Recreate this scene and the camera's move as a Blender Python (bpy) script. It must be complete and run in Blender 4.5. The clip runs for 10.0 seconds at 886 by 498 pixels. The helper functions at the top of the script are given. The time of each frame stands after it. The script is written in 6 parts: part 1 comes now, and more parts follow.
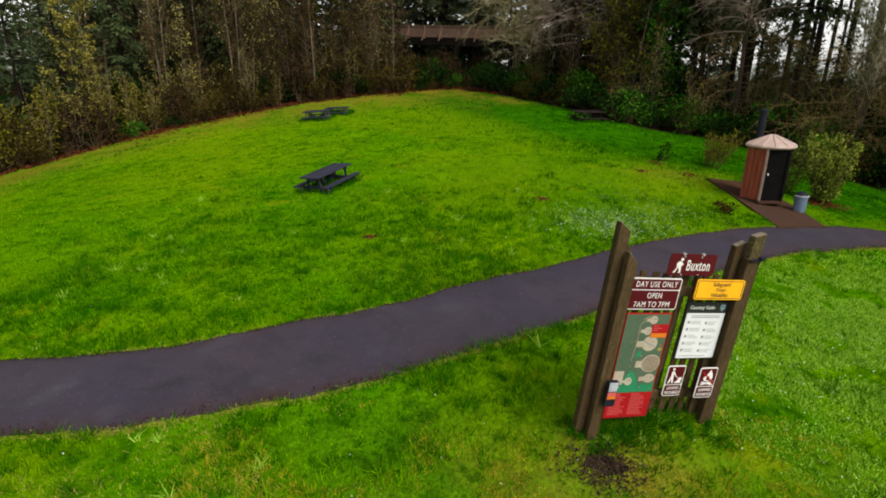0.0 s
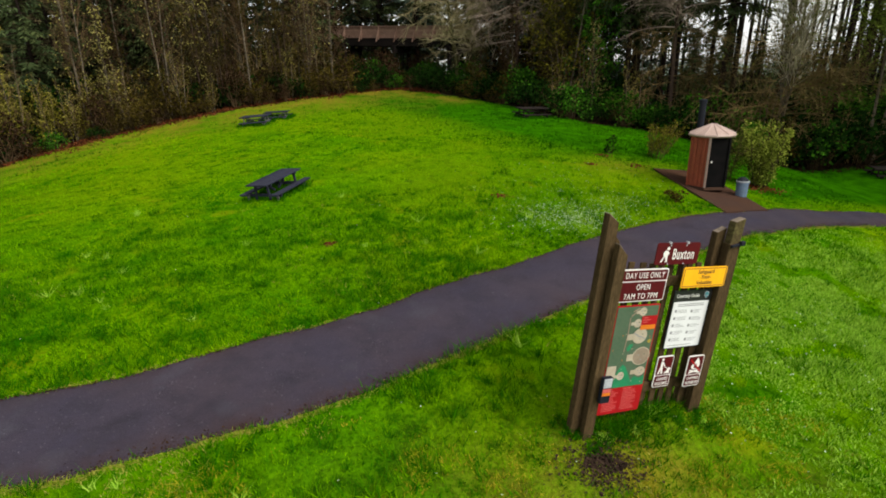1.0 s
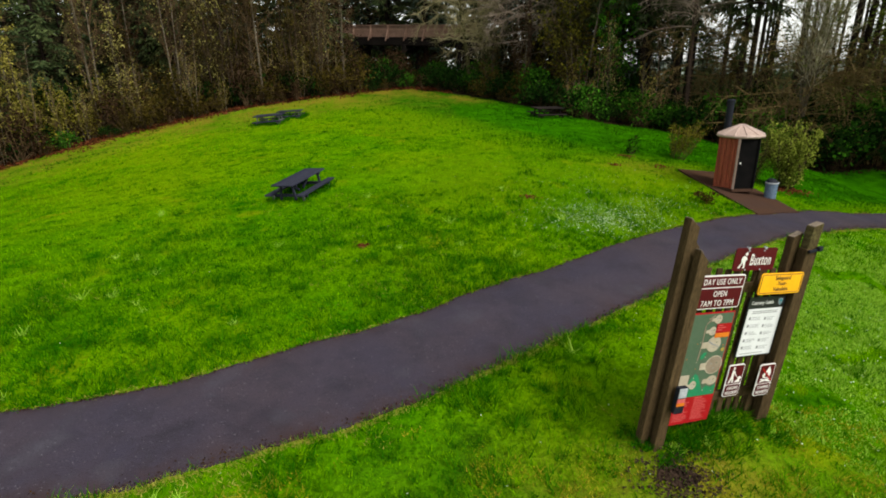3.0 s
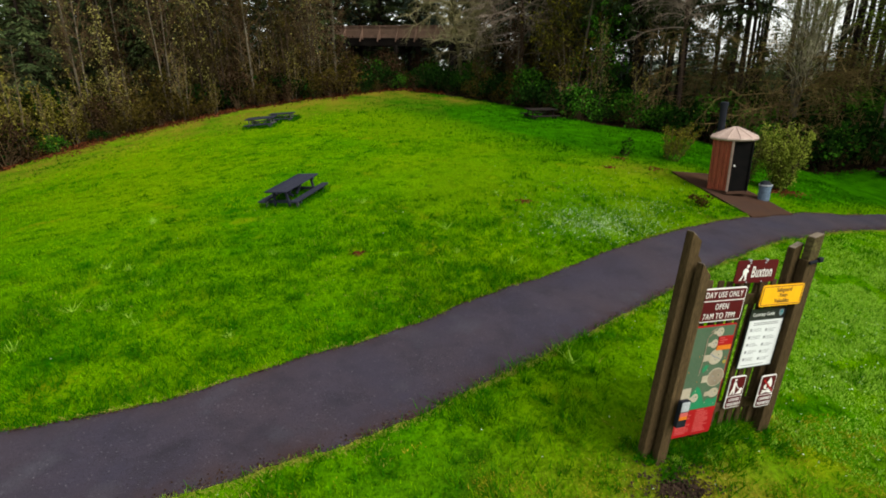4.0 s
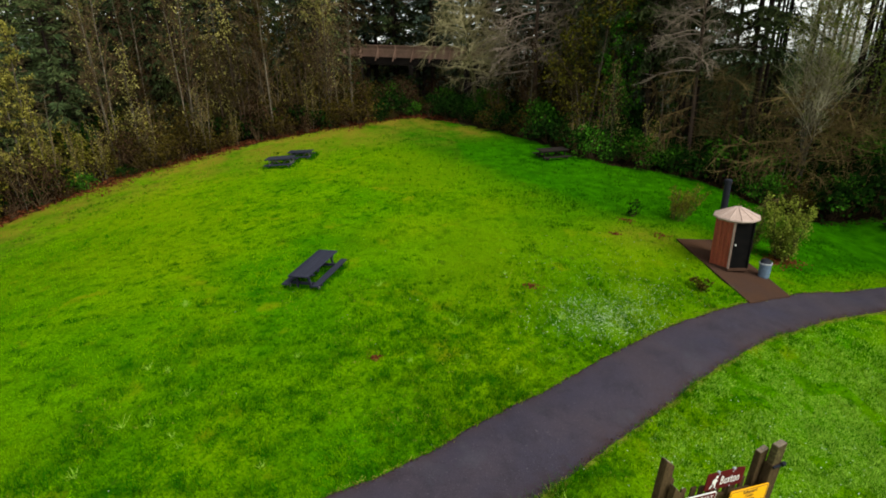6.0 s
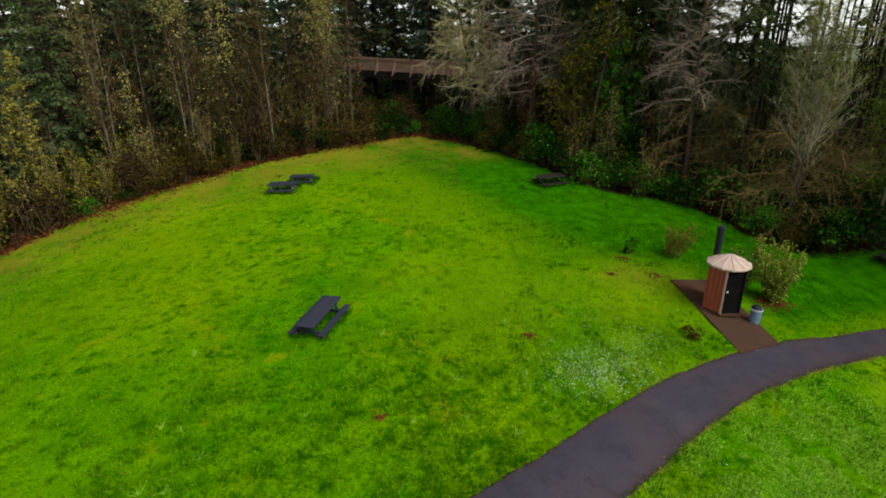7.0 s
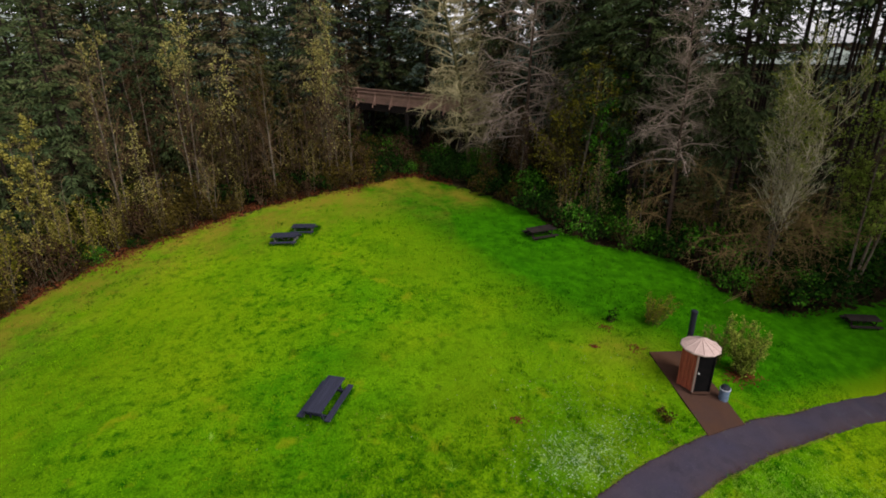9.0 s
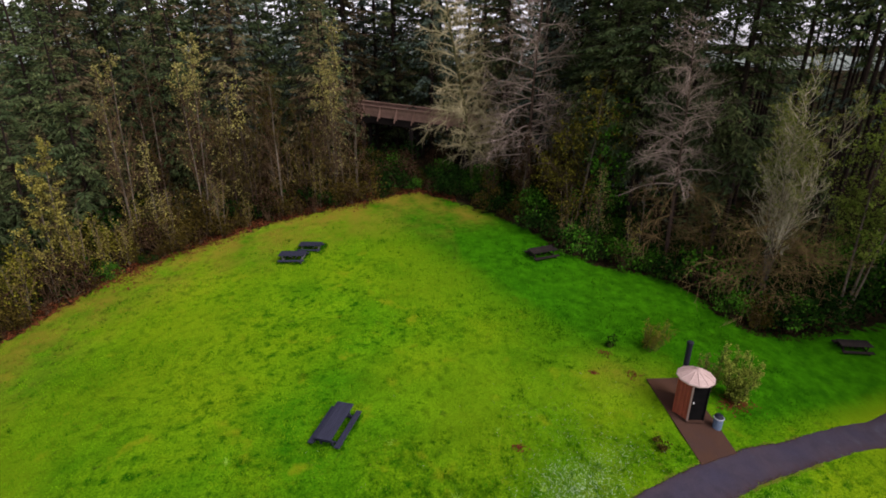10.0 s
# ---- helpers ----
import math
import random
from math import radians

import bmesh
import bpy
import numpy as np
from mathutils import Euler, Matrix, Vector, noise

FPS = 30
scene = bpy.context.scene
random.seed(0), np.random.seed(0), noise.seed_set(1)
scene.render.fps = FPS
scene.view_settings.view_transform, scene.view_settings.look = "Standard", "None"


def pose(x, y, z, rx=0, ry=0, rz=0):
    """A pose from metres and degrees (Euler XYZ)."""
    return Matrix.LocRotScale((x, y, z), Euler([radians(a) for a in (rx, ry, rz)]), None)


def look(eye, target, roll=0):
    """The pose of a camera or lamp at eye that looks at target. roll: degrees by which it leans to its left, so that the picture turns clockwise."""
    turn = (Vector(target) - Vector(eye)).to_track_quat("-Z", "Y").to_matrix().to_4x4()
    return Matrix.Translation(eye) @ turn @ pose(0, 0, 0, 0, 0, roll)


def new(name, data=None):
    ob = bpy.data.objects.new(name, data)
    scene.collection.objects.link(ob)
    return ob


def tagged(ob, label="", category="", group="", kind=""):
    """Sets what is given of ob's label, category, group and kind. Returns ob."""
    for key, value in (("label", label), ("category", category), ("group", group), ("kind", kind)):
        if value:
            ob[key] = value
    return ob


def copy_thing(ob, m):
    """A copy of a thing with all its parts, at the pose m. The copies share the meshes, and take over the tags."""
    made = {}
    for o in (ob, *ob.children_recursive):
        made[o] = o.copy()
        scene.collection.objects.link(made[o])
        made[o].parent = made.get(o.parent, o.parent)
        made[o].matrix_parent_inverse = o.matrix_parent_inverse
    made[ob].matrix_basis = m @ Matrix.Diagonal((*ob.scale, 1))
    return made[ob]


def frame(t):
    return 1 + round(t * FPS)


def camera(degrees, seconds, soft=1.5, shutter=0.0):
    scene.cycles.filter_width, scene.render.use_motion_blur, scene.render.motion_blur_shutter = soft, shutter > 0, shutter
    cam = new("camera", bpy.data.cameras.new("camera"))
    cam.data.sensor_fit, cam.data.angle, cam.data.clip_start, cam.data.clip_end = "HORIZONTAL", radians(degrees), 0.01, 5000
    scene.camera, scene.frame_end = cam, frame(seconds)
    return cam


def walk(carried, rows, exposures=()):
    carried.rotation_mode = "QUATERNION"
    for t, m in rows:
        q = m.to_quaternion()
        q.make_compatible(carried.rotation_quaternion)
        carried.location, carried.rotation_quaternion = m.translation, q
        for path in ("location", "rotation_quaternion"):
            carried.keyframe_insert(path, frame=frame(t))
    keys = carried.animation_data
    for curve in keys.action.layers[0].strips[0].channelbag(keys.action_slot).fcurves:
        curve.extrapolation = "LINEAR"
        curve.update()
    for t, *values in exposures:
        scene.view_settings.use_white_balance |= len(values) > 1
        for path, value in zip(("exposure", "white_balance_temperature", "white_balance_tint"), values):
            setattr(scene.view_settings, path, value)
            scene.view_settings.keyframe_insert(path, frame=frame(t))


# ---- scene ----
# ---- camera ----
cam = camera(80.26, 10.0, soft=1.8)
ROWS = [
    (0.0, -0.240, -0.243, 4.461, 71.51, -0.03, -0.26),
    (0.5, -0.482, -0.081, 4.427, 71.55, 0.33, -2.49),
    (1.0, -0.680, 0.145, 4.361, 71.59, 1.22, -6.99),
    (1.5, -0.977, 0.258, 4.368, 71.50, 1.28, -7.54),
    (2.0, -1.266, 0.357, 4.361, 71.53, 1.04, -6.99),
    (2.5, -1.412, 0.407, 4.361, 71.54, 1.02, -6.65),
    (4.0, -1.522, 0.613, 4.514, 71.43, 1.27, -7.79),
    (4.5, -1.574, 0.649, 5.000, 71.15, 1.29, -7.85),
    (5.0, -1.521, 0.649, 5.806, 70.68, 1.20, -6.77),
    (5.5, -1.385, 0.623, 6.717, 70.27, 1.29, -6.19),
    (7.0, -1.489, 0.861, 9.566, 69.20, 0.94, -6.47),
    (7.5, -1.453, 0.825, 10.529, 68.92, 0.89, -6.55),
    (8.0, -1.417, 0.780, 11.486, 68.71, 0.82, -6.80),
    (8.5, -1.453, 0.728, 12.440, 68.61, 0.63, -6.89),
    (9.0, -1.548, 0.648, 13.398, 68.43, 0.41, -6.97),
    (9.5, -1.671, 0.533, 14.324, 68.27, 0.15, -6.75),
    (10.0, -1.811, 0.429, 14.941, 68.26, -0.12, -6.75),
]
EXPOSURES = [(0.0, 0.78, 6700, 9), (1.0, 0.86, 6700, 8), (4.0, 0.88, 6700, 4), (5.5, 0.88, 6650, 2), (7.5, 0.79, 6600, 4), (8.5, 0.76, 6500, 11), (10.0, 0.78, 6250, 25)]
walk(cam, [(t, pose(x, y, z, rx, ry, rz)) for t, x, y, z, rx, ry, rz in ROWS], EXPOSURES)

# ---- overcast sky and a soft, weak sun ----
SUN_UP, SUN_ROUND = 47.0, 133.0
world = bpy.data.worlds.new("overcast_sky")
scene.world = world
world.use_nodes = True
wn, wl = world.node_tree.nodes, world.node_tree.links
sky = wn.new("ShaderNodeTexSky")
sky.sky_type, sky.sun_disc = "NISHITA", False
sky.sun_elevation, sky.sun_rotation = radians(SUN_UP), radians(SUN_ROUND)
sky.air_density, sky.dust_density, sky.ozone_density = 1.0, 1.0, 1.0
grey = wn.new("ShaderNodeHueSaturation")
grey.inputs["Saturation"].default_value = 0.10
grey.inputs["Value"].default_value = 1.0
wl.new(sky.outputs["Color"], grey.inputs["Color"])
wl.new(grey.outputs["Color"], wn["Background"].inputs["Color"])
wn["Background"].inputs["Strength"].default_value = 0.125
sun_data = bpy.data.lights.new("sun", "SUN")
sun_data.energy, sun_data.angle, sun_data.color = 2.2, radians(38), (1.0, 0.97, 0.92)
sun = new("sun", sun_data)
a, b = radians(SUN_UP), radians(SUN_ROUND)
sun.matrix_world = look((30 * math.sin(b) * math.cos(a), 30 * math.cos(b) * math.cos(a), 30 * math.sin(a)), (0, 0, 0))


# ---- materials ----
def ramp_mix(nt, fac, c1, c2):
    m = nt.nodes.new("ShaderNodeMix")
    m.data_type = "RGBA"
    nt.links.new(fac, m.inputs["Factor"])
    for k, c in ((6, c1), (7, c2)):
        if isinstance(c, tuple):
            m.inputs[k].default_value = (*c, 1)
        else:
            nt.links.new(c, m.inputs[k])
    return m.outputs[2]


def noise_fac(nt, vec, scale, lo, hi, detail=4.0, rough=0.55):
    n = nt.nodes.new("ShaderNodeTexNoise")
    n.inputs["Scale"].default_value, n.inputs["Detail"].default_value, n.inputs["Roughness"].default_value = scale, detail, rough
    nt.links.new(vec, n.inputs["Vector"])
    r = nt.nodes.new("ShaderNodeMapRange")
    r.inputs["From Min"].default_value, r.inputs["From Max"].default_value = lo, hi
    nt.links.new(n.outputs["Fac"], r.inputs["Value"])
    return r.outputs["Result"]


def surface(name, c1, c2, c3=None, scale=4.0, fine=40.0, rough=0.8, bump=0.2, vary=0.0, metal=0.0, stretch=(1, 1, 1), coords="Object", dist=0.01, spec=0.5):
    """A surface of two colours mixed by coarse noise, darkened by fine noise to c3, with relief."""
    m = bpy.data.materials.new(name)
    m.use_nodes = True
    nt = m.node_tree
    p = nt.nodes["Principled BSDF"]
    tc = nt.nodes.new("ShaderNodeTexCoord")
    mp = nt.nodes.new("ShaderNodeMapping")
    mp.inputs["Scale"].default_value = stretch
    if coords == "World":
        g = nt.nodes.new("ShaderNodeNewGeometry")
        nt.links.new(g.outputs["Position"], mp.inputs["Vector"])
    else:
        nt.links.new(tc.outputs[coords], mp.inputs["Vector"])
    v = mp.outputs["Vector"]
    col = ramp_mix(nt, noise_fac(nt, v, scale, 0.35, 0.65), c1, c2)
    f = noise_fac(nt, v, fine, 0.4, 0.75)
    if c3:
        col = ramp_mix(nt, f, col, c3)
    if vary:
        oi = nt.nodes.new("ShaderNodeObjectInfo")
        hs = nt.nodes.new("ShaderNodeHueSaturation")
        r = nt.nodes.new("ShaderNodeMapRange")
        r.inputs["To Min"].default_value, r.inputs["To Max"].default_value = 1 - vary, 1 + vary
        nt.links.new(oi.outputs["Random"], r.inputs["Value"])
        nt.links.new(r.outputs["Result"], hs.inputs["Value"])
        nt.links.new(col, hs.inputs["Color"])
        col = hs.outputs["Color"]
    nt.links.new(col, p.inputs["Base Color"])
    p.inputs["Roughness"].default_value, p.inputs["Metallic"].default_value = rough, metal
    p.inputs["Specular IOR Level"].default_value = spec
    if bump:
        bp = nt.nodes.new("ShaderNodeBump")
        bp.inputs["Strength"].default_value, bp.inputs["Distance"].default_value = bump, dist
        nt.links.new(f, bp.inputs["Height"])
        nt.links.new(bp.outputs["Normal"], p.inputs["Normal"])
    return m


def leafy(name, c1, c2, vary=0.25, through_light=0.3, spec=0.0, patch=0.0, patch_c=None, rough=0.9, clump=0.0, clump_c=None):
    """Leaves or needles: each island takes its own mix of two colours, each plant its own brightness."""
    m = bpy.data.materials.new(name)
    m.use_nodes = True
    nt = m.node_tree
    p = nt.nodes["Principled BSDF"]
    g = nt.nodes.new("ShaderNodeNewGeometry")
    col = ramp_mix(nt, g.outputs["Random Per Island"], c1, c2)
    if patch_c:
        col = ramp_mix(nt, noise_fac(nt, g.outputs["Position"], patch, 0.42, 0.62), col, patch_c)
    if clump_c:
        col = ramp_mix(nt, noise_fac(nt, g.outputs["Position"], clump, 0.48, 0.66, 3.0), col, clump_c)
    oi = nt.nodes.new("ShaderNodeObjectInfo")
    r = nt.nodes.new("ShaderNodeMapRange")
    r.inputs["To Min"].default_value, r.inputs["To Max"].default_value = 1 - vary, 1 + vary
    nt.links.new(oi.outputs["Random"], r.inputs["Value"])
    hs = nt.nodes.new("ShaderNodeHueSaturation")
    nt.links.new(r.outputs["Result"], hs.inputs["Value"])
    nt.links.new(col, hs.inputs["Color"])
    nt.links.new(hs.outputs["Color"], p.inputs["Base Color"])
    p.inputs["Roughness"].default_value, p.inputs["Specular IOR Level"].default_value = rough, spec
    tr = nt.nodes.new("ShaderNodeBsdfTranslucent")
    nt.links.new(hs.outputs["Color"], tr.inputs["Color"])
    mx = nt.nodes.new("ShaderNodeMixShader")
    mx.inputs["Fac"].default_value = through_light
    nt.links.new(p.outputs["BSDF"], mx.inputs[1])
    nt.links.new(tr.outputs["BSDF"], mx.inputs[2])
    nt.links.new(mx.outputs["Shader"], nt.nodes["Material Output"].inputs["Surface"])
    return m


M_PAD = surface("brown_concrete", (0.069, 0.033, 0.018), (0.050, 0.029, 0.024), (0.030, 0.017, 0.012), scale=0.5, fine=45, rough=0.8, bump=0.2, coords="World", spec=0.05)
M_WOOD = surface("weathered_brown_post", (0.096, 0.062, 0.030), (0.062, 0.040, 0.019), (0.026, 0.017, 0.008), scale=3, fine=26, rough=0.85, bump=0.4, stretch=(4, 4, 0.5), vary=0.12, spec=0.05)
M_PALE_WOOD = surface("faded_board_end", (0.22, 0.17, 0.12), (0.15, 0.115, 0.08), (0.08, 0.06, 0.045), scale=6, fine=40, rough=0.85)
M_TABLE = surface("grey_weathered_planks", (0.021, 0.022, 0.039), (0.015, 0.016, 0.028), (0.032, 0.033, 0.047), scale=3, fine=34, rough=0.75, bump=0.3, stretch=(0.6, 5, 5), vary=0.18, spec=0.12)
M_TABLE_PALE = surface("pale_table_frame", (0.16, 0.155, 0.15), (0.11, 0.105, 0.10), (0.07, 0.066, 0.06), scale=5, fine=40, rough=0.7)
M_SIGN_RED = surface("maroon_sign_face", (0.079, 0.005, 0.007), (0.064, 0.004, 0.007), scale=5, fine=60, rough=0.5, bump=0.0, spec=0.15)
M_SIGN_WHITE = surface("white_sign_paint", (0.739, 0.722, 0.704), (0.669, 0.651, 0.634), scale=8, fine=60, rough=0.5, bump=0.0)
M_SIGN_YELLOW = surface("amber_sign_face", (0.88, 0.41, 0.008), (0.80, 0.36, 0.006), scale=6, fine=60, rough=0.45, bump=0.0)
M_SIGN_BLACK = surface("black_sign_face", (0.012, 0.012, 0.014), (0.018, 0.017, 0.018), scale=6, fine=60, rough=0.45, bump=0.0)
M_PAPER = surface("printed_white_sheet", (0.664, 0.664, 0.680), (0.615, 0.615, 0.631), scale=7, fine=60, rough=0.5, bump=0.0)
M_INK = surface("grey_print", (0.243, 0.243, 0.257), (0.203, 0.203, 0.216), scale=20, fine=60, rough=0.6, bump=0.0)
M_DARK_INK = surface("dark_print", (0.06, 0.04, 0.02), (0.04, 0.03, 0.02), scale=20, fine=60, rough=0.6, bump=0.0)
M_MAP_GREEN = surface("map_green", (0.064, 0.106, 0.064), (0.047, 0.089, 0.051), (0.076, 0.102, 0.068), scale=5, fine=25, rough=0.5, bump=0.0)
M_MAP_TEAL = surface("map_teal", (0.012, 0.20, 0.085), (0.012, 0.16, 0.07), scale=5, fine=25, rough=0.5, bump=0.0)
M_MAP_PALE = surface("map_cream", (0.42, 0.36, 0.28), (0.34, 0.28, 0.21), scale=9, fine=40, rough=0.5, bump=0.0)
M_MAP_TAN = surface("map_tan", (0.26, 0.20, 0.15), (0.20, 0.15, 0.11), scale=9, fine=40, rough=0.5, bump=0.0)
M_MAP_RED = surface("map_red_band", (0.331, 0.006, 0.010), (0.288, 0.006, 0.009), scale=5, fine=30, rough=0.5, bump=0.0, spec=0.2)
M_MAP_ORANGE = surface("map_orange", (0.60, 0.16, 0.008), (0.55, 0.13, 0.008), scale=5, fine=30, rough=0.5, bump=0.0)
M_MAP_OCHRE = surface("map_ochre", (0.36, 0.27, 0.05), (0.30, 0.22, 0.04), scale=9, fine=40, rough=0.5, bump=0.0)
M_RED_PRINT = surface("pale_red_print", (0.50, 0.09, 0.08), (0.45, 0.07, 0.07), scale=20, fine=60, rough=0.6, bump=0.0)
M_TEAL = surface("teal_badge", (0.05, 0.26, 0.30), (0.04, 0.2, 0.25), scale=10, fine=60, rough=0.5, bump=0.0)
M_METAL = surface("grey_galvanised", (0.15, 0.21, 0.30), (0.11, 0.155, 0.225), (0.07, 0.10, 0.14), scale=8, fine=40, rough=0.5, metal=0.1, spec=0.2)
M_BLACK = surface("black_painted_metal", (0.008, 0.009, 0.015), (0.012, 0.013, 0.020), scale=6, fine=40, rough=0.6, spec=0.15)
M_WC_WALL = surface("red_brown_panel", (0.340, 0.080, 0.044), (0.250, 0.060, 0.034), (0.13, 0.040, 0.024), scale=3, fine=24, rough=0.6, bump=0.1, stretch=(3, 3, 0.5), spec=0.10)
M_WC_TRIM = surface("pinkish_tan_trim", (0.30, 0.20, 0.165), (0.24, 0.16, 0.13), (0.18, 0.12, 0.10), scale=4, fine=30, rough=0.6, bump=0.1)
M_WC_ROOF = surface("pinkish_tan_roof", (0.46, 0.33, 0.285), (0.38, 0.27, 0.23), (0.28, 0.20, 0.17), scale=3, fine=22, rough=0.55, bump=0.1)
M_WC_DOOR = surface("near_black_door", (0.004, 0.004, 0.004), (0.007, 0.006, 0.006), scale=4, fine=30, rough=0.75, spec=0.03)
M_BRIDGE = surface("pinkish_brown_timber", (0.328, 0.199, 0.149), (0.257, 0.156, 0.113), (0.149, 0.090, 0.066), scale=2, fine=18, rough=0.85, bump=0.3, vary=0.2, spec=0.0)
# Blackish timber; on two picnic tables it also stands in for shade.
M_BRIDGE_DARK = surface("blackish_timber_and_table_shade", (0.016, 0.013, 0.012), (0.024, 0.019, 0.016), scale=2, fine=18, rough=0.85, vary=0.2, spec=0.03)
M_BARK_FIR = surface("fir_bark", (0.036, 0.026, 0.020), (0.022, 0.016, 0.013), (0.012, 0.009, 0.008), scale=3, fine=18, rough=0.95, bump=0.5, stretch=(3, 3, 0.7), dist=0.03, spec=0.0)
M_BARK_ALDER = surface("pale_alder_bark", (0.186, 0.155, 0.116), (0.100, 0.079, 0.055), (0.035, 0.026, 0.016), scale=3, fine=9, rough=0.9, bump=0.2, stretch=(2, 2, 0.8), spec=0.0)
M_BARK_MOSS = surface("mossy_bark", (0.11, 0.095, 0.045), (0.08, 0.078, 0.028), (0.045, 0.038, 0.020), scale=3, fine=10, rough=0.95, bump=0.4, spec=0.0)
M_BARK_BROWN = surface("brown_bark", (0.085, 0.055, 0.042), (0.06, 0.041, 0.031), (0.032, 0.023, 0.018), scale=3, fine=10, rough=0.95, bump=0.3, spec=0.0)
M_NEEDLES = leafy("fir_needles", (0.020, 0.036, 0.012), (0.112, 0.131, 0.047), vary=0.3, through_light=0.12, patch=0.35, patch_c=(0.044, 0.069, 0.028))
# Bluish haze of distance, put into the needle colour of far firs.
M_NEEDLES_HAZE = leafy("hazed_fir_needles", (0.029, 0.050, 0.037), (0.120, 0.162, 0.116), vary=0.25, through_light=0.12)
M_NEEDLES_OLIVE = leafy("olive_fir_needles", (0.057, 0.059, 0.023), (0.180, 0.156, 0.070), vary=0.3, through_light=0.12, patch=0.5, patch_c=(0.153, 0.106, 0.058))
M_LEAF_GREEN = leafy("shrub_leaves", (0.006, 0.028, 0.003), (0.073, 0.226, 0.015), vary=0.35)
M_LEAF_DARK = leafy("dark_shrub_leaves", (0.003, 0.007, 0.002), (0.017, 0.050, 0.007), vary=0.3)
M_LEAF_YELLOW = leafy("fresh_yellow_green_leaves", (0.22, 0.205, 0.045), (0.42, 0.365, 0.120), vary=0.2, through_light=0.35)
M_LEAF_OLIVE = leafy("olive_brown_leaves", (0.017, 0.015, 0.002), (0.100, 0.072, 0.015), vary=0.25)
M_LEAF_BROWN = leafy("dry_brown_leaves", (0.012, 0.006, 0.003), (0.065, 0.037, 0.019), vary=0.25)
M_LEAF_RED = leafy("red_brown_leaf_litter", (0.068, 0.019, 0.007), (0.139, 0.046, 0.018), vary=0.0, through_light=0.1)
M_TWIG = surface("grey_brown_twigs", (0.060, 0.042, 0.022), (0.034, 0.024, 0.013), scale=1, fine=8, rough=0.95, bump=0.0, vary=0.2, spec=0.0)
M_TWIG_MOSS = surface("lichen_twigs", (0.441, 0.376, 0.213), (0.294, 0.254, 0.134), scale=0.6, fine=6, rough=0.95, bump=0.0, vary=0.1, spec=0.0)
M_TWIG_PINK = surface("pinkish_brown_twigs", (0.120, 0.077, 0.041), (0.067, 0.041, 0.022), scale=0.7, fine=6, rough=0.95, bump=0.0, vary=0.1, spec=0.0)
M_BLADE = leafy("grass_blades", (0.025, 0.140, 0.001), (0.197, 0.429, 0.002), vary=0.0, through_light=0.35, patch=0.16, patch_c=(0.185, 0.326, 0.003), clump=1.5, clump_c=(0.018, 0.128, 0.001))
M_FLOWER = leafy("white_clover_heads", (0.300, 0.420, 0.190), (0.540, 0.610, 0.430), vary=0.0, through_light=0.2)
M_STRAW = leafy("pale_dry_grass", (0.20, 0.24, 0.018), (0.38, 0.35, 0.07), vary=0.0, through_light=0.3)
M_TUFT = leafy("dark_lush_grass", (0.010, 0.080, 0.001), (0.040, 0.160, 0.002), vary=0.0, through_light=0.3)
M_SOIL = surface("bare_damp_soil", (0.050, 0.030, 0.020), (0.032, 0.020, 0.014), (0.018, 0.012, 0.009), scale=3, fine=14, rough=0.95, bump=0.6, coords="World", dist=0.03, spec=0.05)
M_MOSSY = surface("moss_tinged_wood", (0.10, 0.085, 0.035), (0.07, 0.05, 0.026), (0.03, 0.022, 0.012), scale=6, fine=26, rough=0.9, bump=0.3, spec=0.0)
M_LEAF_FRESH = leafy("fresh_green_leaves", (0.059, 0.089, 0.008), (0.401, 0.455, 0.070), vary=0.1, through_light=0.4)
M_LEAF_SPRING = leafy("spring_green_leaves", (0.102, 0.162, 0.017), (0.230, 0.281, 0.047), vary=0.1, through_light=0.4)
M_LEAF_STRAW = leafy("straw_dry_leaves", (0.072, 0.053, 0.021), (0.144, 0.112, 0.045), vary=0.1, through_light=0.2)

M_TWIG_GREY = surface("pale_grey_maple_twigs", (0.494, 0.440, 0.313), (0.270, 0.226, 0.151), scale=0.5, fine=6, rough=0.95, bump=0.0, vary=0.1, spec=0.0)
M_LEAF_MIXED = leafy("olive_green_leaves", (0.081, 0.115, 0.016), (0.196, 0.196, 0.040), vary=0.1, through_light=0.35)
M_RIM = surface("pale_bin_rim", (0.42, 0.44, 0.47), (0.32, 0.34, 0.37), (0.22, 0.23, 0.25), scale=8, fine=40, rough=0.5, spec=0.2)
M_TUFT_PALE = leafy("pale_green_tuft_grass", (0.182, 0.390, 0.018), (0.416, 0.624, 0.078), vary=0.0, through_light=0.35)
# Deep green of open-lawn tufts; also carries the shade beside the woods.
M_BLADE_TUFT_SHADE = leafy("dark_tuft_and_lawn_shade", (0.007, 0.060, 0.001), (0.032, 0.154, 0.002), vary=0.0, through_light=0.35, patch=0.25, patch_c=(0.042, 0.147, 0.002), clump=1.5, clump_c=(0.007, 0.062, 0.001))
M_STRAW_ORANGE = leafy("olive_yellow_dry_grass", (0.24, 0.25, 0.010), (0.40, 0.33, 0.024), vary=0.0, through_light=0.3)
# Pale grey-green hill colour with the haze of distance put into it.
M_HILL = surface("hazed_far_hill", (0.172, 0.203, 0.172), (0.224, 0.239, 0.211), (0.130, 0.153, 0.138), scale=0.05, fine=0.4, rough=0.95, bump=0.0, coords="World", spec=0.0)
M_TWIG_ROSE = surface("pale_rosy_grey_twigs", (0.334, 0.260, 0.209), (0.214, 0.160, 0.127), scale=0.7, fine=6, rough=0.95, bump=0.0, vary=0.1, spec=0.0)
